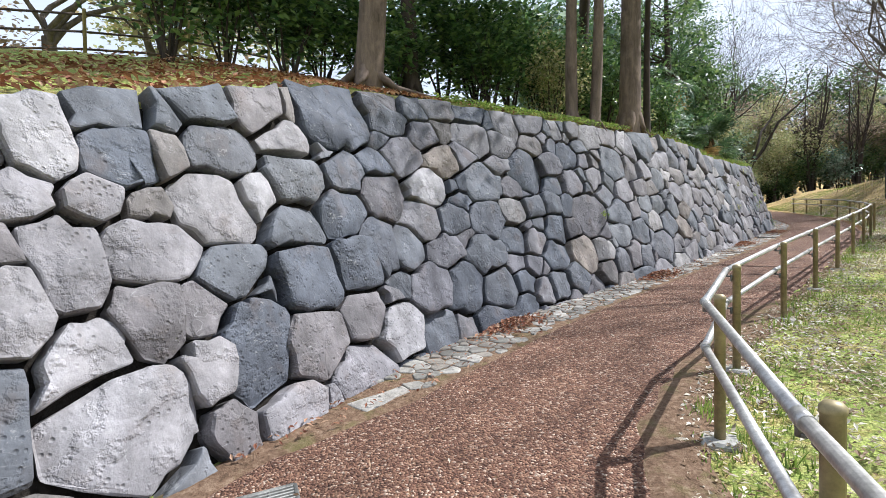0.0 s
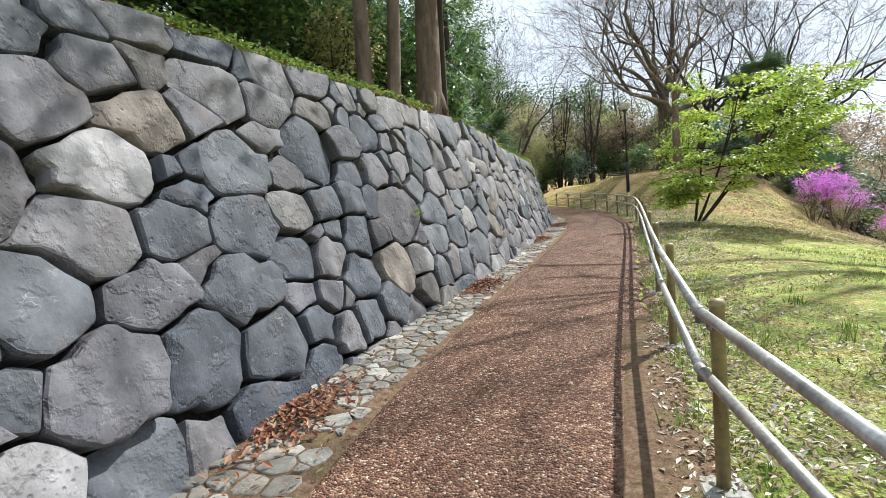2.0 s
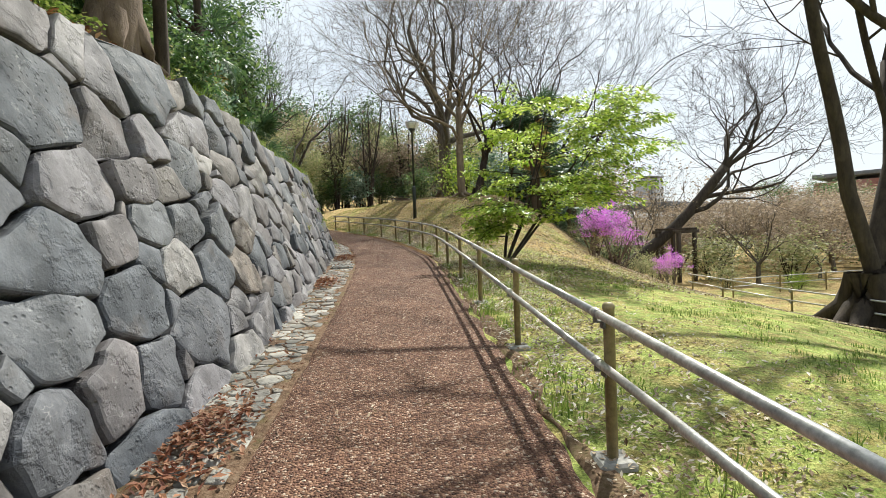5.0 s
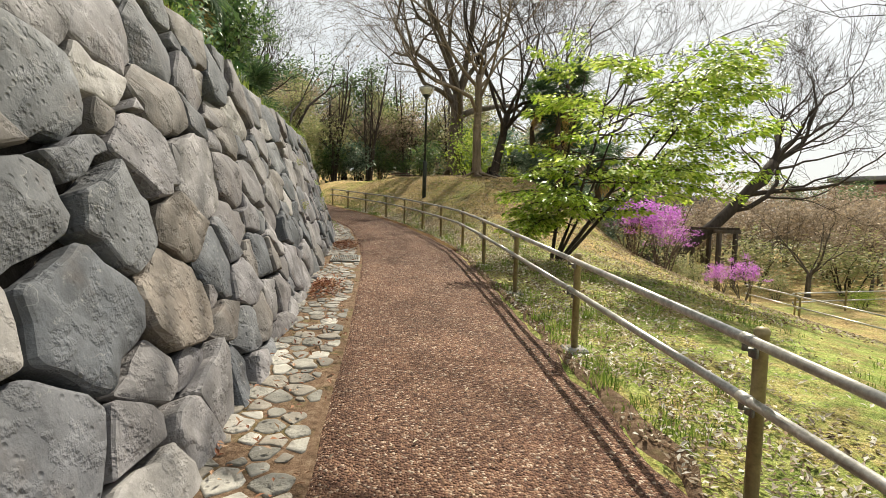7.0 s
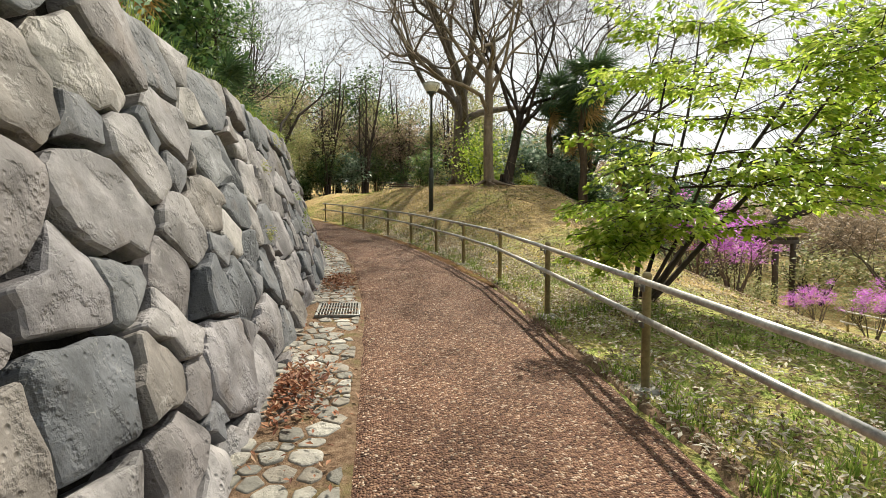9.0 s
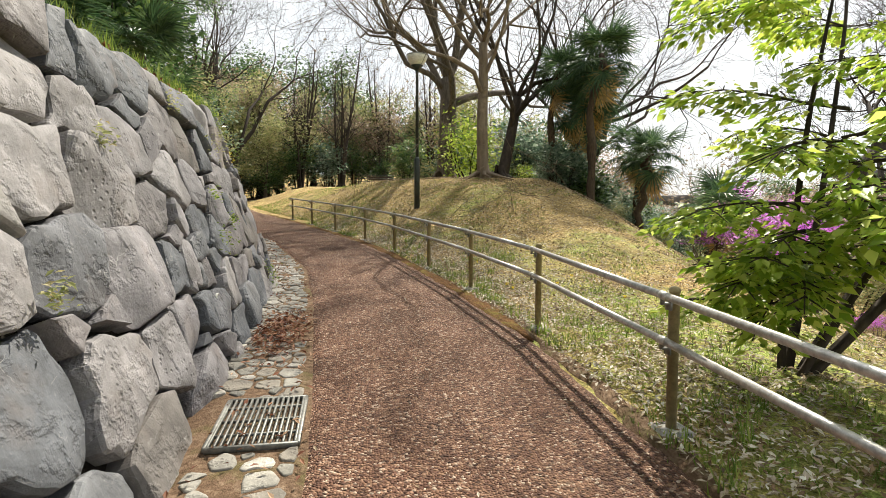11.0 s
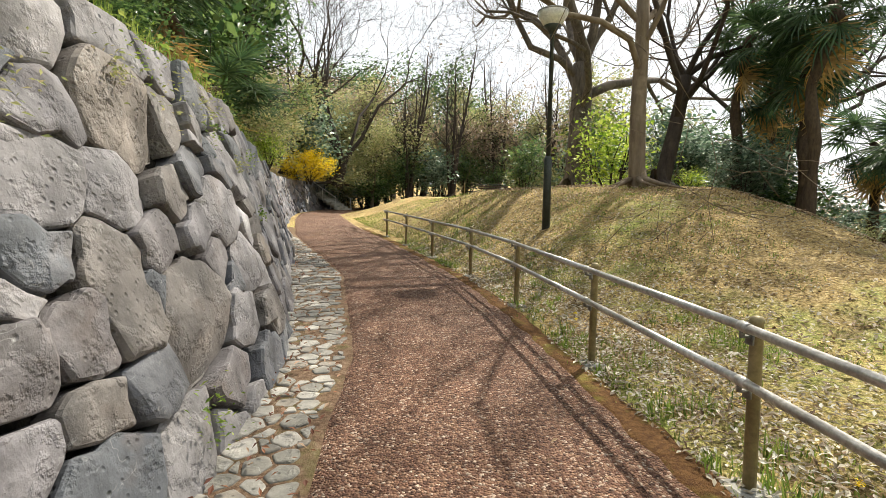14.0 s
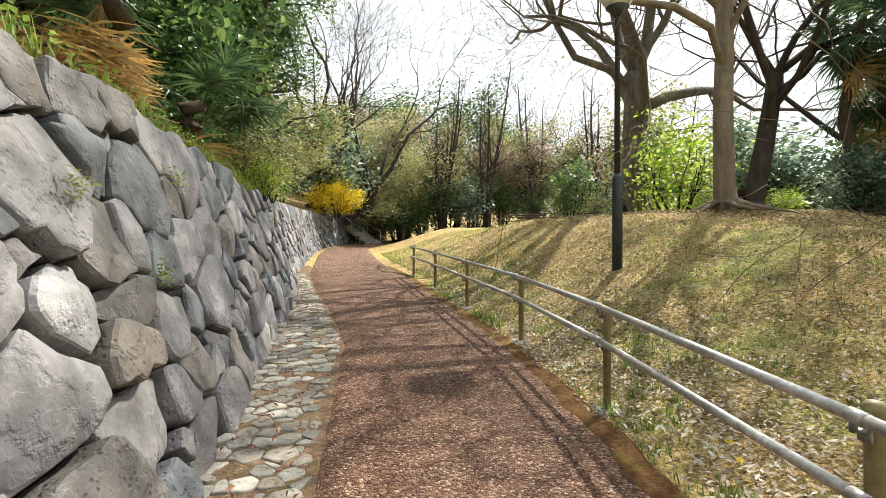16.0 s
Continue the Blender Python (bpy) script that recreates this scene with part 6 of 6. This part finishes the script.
def vehicle(x, y, turn, paint, van, label):
    ob = empty("van" if van else "car", pose(x, y, float(land(x, y)) + 0.02, 0, 0, turn), label, "van" if van else "car", "parked vehicles")
    L, W, H = (4.6, 1.75, 1.95) if van else (4.2, 1.68, 1.45)
    prof = [(-L / 2, 0.35), (-L / 2, H * 0.9), (-L / 2 + 0.15, H), (L * 0.22, H), (L * 0.38, H * 0.62), (L / 2, H * 0.52), (L / 2, 0.35)] if van else \
           [(-L / 2, 0.35), (-L / 2, 0.85), (-L * 0.36, 0.95), (-L * 0.22, H), (L * 0.1, H), (L * 0.26, 0.95), (L * 0.46, 0.82), (L / 2, 0.6), (L / 2, 0.35)]
    bm = bmesh.new()
    rings = [[bm.verts.new((a, s * W / 2 * (0.88 if b > 1.0 else 1.0), b)) for a, b in prof] for s in (-1, 1)]
    n = len(prof)
    for k in range(n):
        bm.faces.new((rings[0][k], rings[0][(k + 1) % n], rings[1][(k + 1) % n], rings[1][k]))
    bm.faces.new(rings[0][::-1])
    bm.faces.new(rings[1])
    bmesh.ops.bevel(bm, geom=bm.edges[:], offset=0.05, segments=2, affect="EDGES")
    body = part("body", bm, paint, ob)
    for s in (-1, 1):
        for a, b in ((-L * 0.3, -L * 0.02), (L * 0.0, L * 0.2)):
            bm = bmesh.new()
            box(bm, (a + b) / 2, s * W * 0.447, H * 0.76, b - a, 0.02, H * 0.24, 0.005)
            part("window", bm, GLASSY, body)
        for a in (-L * 0.31, L * 0.31):
            wheel = part("wheel", lathe(bmesh.new(), [(0.30, -0.09), (0.32, -0.06), (0.32, 0.06), (0.30, 0.09)], 18), RUBBER, ob)
            wheel.matrix_local = Matrix.Translation((a, s * (W / 2 - 0.08), 0.31)) @ Matrix.Rotation(math.pi / 2, 4, "X")
            part("rim", lathe(bmesh.new(), [(0.19, -0.095), (0.19, 0.095)], 14), PAINTS[1], wheel)
    bm = bmesh.new()
    box(bm, L * 0.30 if van else L * 0.19, 0, H * 0.80, 0.05, W * 0.78, H * 0.24, 0.005, Matrix.Rotation(radians(-28), 4, "Y"))
    part("windscreen", bm, GLASSY, body)


for x, y, turn, paint, van, label in ((29.5, 48.5, 150, 0, True, "white van parked beyond the garden"), (33.5, 46.5, 155, 0, True, "white delivery van parked beyond the garden"), (37.0, 44.8, 160, 2, False, "blue car parked beyond the garden"),
                                      (25.0, 51.0, 150, 1, False, "silver car parked beyond the garden"), (21.5, 53.5, 140, 0, False, "white car parked beyond the garden"), (41.0, 43.0, 150, 0, True, "white van parked beyond the garden"), (45, 40, 150, 1, False, "silver car parked beyond the garden")):
    vehicle(x, y, turn, PAINTS[paint], van, label)


def building(x, y, wide, deep, high, turn, wall, label, storeys, bays, roof=None, z=None):
    ob = empty("building", pose(x, y, (z if z is not None else float(land(x, y))), 0, 0, turn), label, "building")
    bm = bmesh.new()
    box(bm, 0, 0, high / 2 - 0.5, wide, deep, high + 1)
    body = part("wall", bm, wall, ob)
    bm = bmesh.new()
    if roof == "gable":
        vs = [bm.verts.new(q) for q in ((-wide / 2 - .4, -deep / 2 - .4, high), (wide / 2 + .4, -deep / 2 - .4, high), (wide / 2 + .4, deep / 2 + .4, high), (-wide / 2 - .4, deep / 2 + .4, high), (-wide / 2 - .4, 0, high + deep * .3), (wide / 2 + .4, 0, high + deep * .3))]
        for f in ((0, 1, 5, 4), (2, 3, 4, 5), (0, 4, 3), (1, 2, 5), (3, 2, 1, 0)):
            bm.faces.new([vs[i] for i in f])
    else:
        box(bm, 0, 0, high + 0.75, wide + 0.3, deep + 0.3, 0.5, 0.04)
    part("roof", bm, plain("grey_roof", (0.14, 0.14, 0.15), 0.8), ob)
    for s in range(storeys):
        for b in range(bays):
            bm = bmesh.new()
            w, h = wide / bays * 0.55, high / storeys * 0.45
            cx, cz = -wide / 2 + wide * (b + 0.5) / bays, high * (s + 0.55) / storeys
            box(bm, cx, -deep / 2 - 0.03, cz, w, 0.1, h, 0.01)
            win = part("window", bm, GLASSY, ob)
            bm = bmesh.new()
            box(bm, cx, -deep / 2 - 0.07, cz - h / 2 - 0.05, w + 0.2, 0.2, 0.1, 0.01)
            part("sill", bm, CONCRETE, win)
    return ob


building(58, 64, 9, 8, 6.5, 35, plain("red_brown_brick", (0.24, 0.10, 0.075), 0.85, 0, 6, 0.2), "red-brown brick house beyond the car park", 2, 4)
building(70, 66, 12, 9, 7.5, 35, plain("pale_render", (0.55, 0.53, 0.50), 0.85, 0, 3, 0.12), "pale rendered house beyond the car park", 2, 4, "gable")
building(88, 175, 8, 6, 19, 30, plain("grey_concrete_wall", (0.32, 0.33, 0.35), 0.85, 0, 2, 0.1), "distant grey apartment block above the trees", 9, 4)
building(33, 60, 20, 7, 3.4, 30, plain("white_panel", (0.62, 0.63, 0.64), 0.7, 0, 2, 0.08), "low white building beside the car park", 1, 8)


# ---- far bench and dark fence beyond the lawn ----
def far_bench(x, y):
    ob = empty("picnic_bench", pose(x, y, float(land(x, y)), 0, 0, 5), "dark park bench on the lawn beside the wood", "bench")
    for k, (py, pz, w) in enumerate(((0, 0.44, 0.13), (0.15, 0.44, 0.13), (0.30, 0.44, 0.13), (0.38, 0.66, 0.02), (0.40, 0.80, 0.02))):
        bm = bmesh.new()
        box(bm, 0, py, pz, 1.8, w, 0.04 if k < 3 else 0.10, 0.008)
        part("slat", bm, TIMBER, ob)
    for px in (-0.75, 0.75):
        bm = bmesh.new()
        box(bm, px, 0.15, 0.2, 0.07, 0.36, 0.46, 0.01)
        part("leg", bm, DARKSTEEL, ob)
        bm = bmesh.new()
        box(bm, px, 0.42, 0.62, 0.05, 0.05, 0.5, 0.008)
        part("back_post", bm, DARKSTEEL, ob)


far_bench(0.9, 51.0)
build_fence("far_fence", [(-1.0, 53.0), (0.6, 53.2), (2.2, 53.4), (3.8, 53.6), (5.4, 53.8)], lambda x, y: float(land(x, y)), "dark green rail fence at the wood's edge", 1.0, (0.95, 0.7, 0.45, 0.2), 0.025, 0.035, False, rail_mat=DARKSTEEL)

# ---- bamboo fence high on the bank ----
build_fence("bank_fence", [(-7.4, -2.5), (-7.6, -0.7), (-7.8, 1.1), (-8.0, 2.9), (-8.2, 4.7), (-8.4, 6.5)], lambda x, y: terrace_at(x, y), "thin brown rail fence on the grassy bank", 1.0, (0.92, 0.62, 0.32), 0.02, 0.03, False, rail_mat=TIMBER)


# ---- steps with a handrail at the far end of the wall ----
def far_steps(x, y):
    z = float(path_z(y))
    ob = empty("stone_steps", pose(x, y, z, 0, 0, 62), "stone steps with a handrail climbing the bank at the far wall", "steps")
    for k in range(8):
        bm = bmesh.new()
        box(bm, 0, k * 0.34, 0.09 + k * 0.17, 1.4, 0.36, 0.19, 0.015)
        part("step", bm, CONCRETE, ob)
    for sx in (-0.75, 0.75):
        bm = bmesh.new()
        rod(bm, (sx, 0, 0.85), (sx, 2.5, 2.15), 0.03)
        part("handrail", bm, STEEL, ob)
        for k in (0, 3.5, 7):
            bm = bmesh.new()
            rod(bm, (sx, k * 0.34, 0.05 + k * 0.17), (sx, k * 0.34, 0.88 + k * 0.175), 0.025)
            part("baluster", bm, STEEL, ob)


far_steps(-9.3, 52.5)
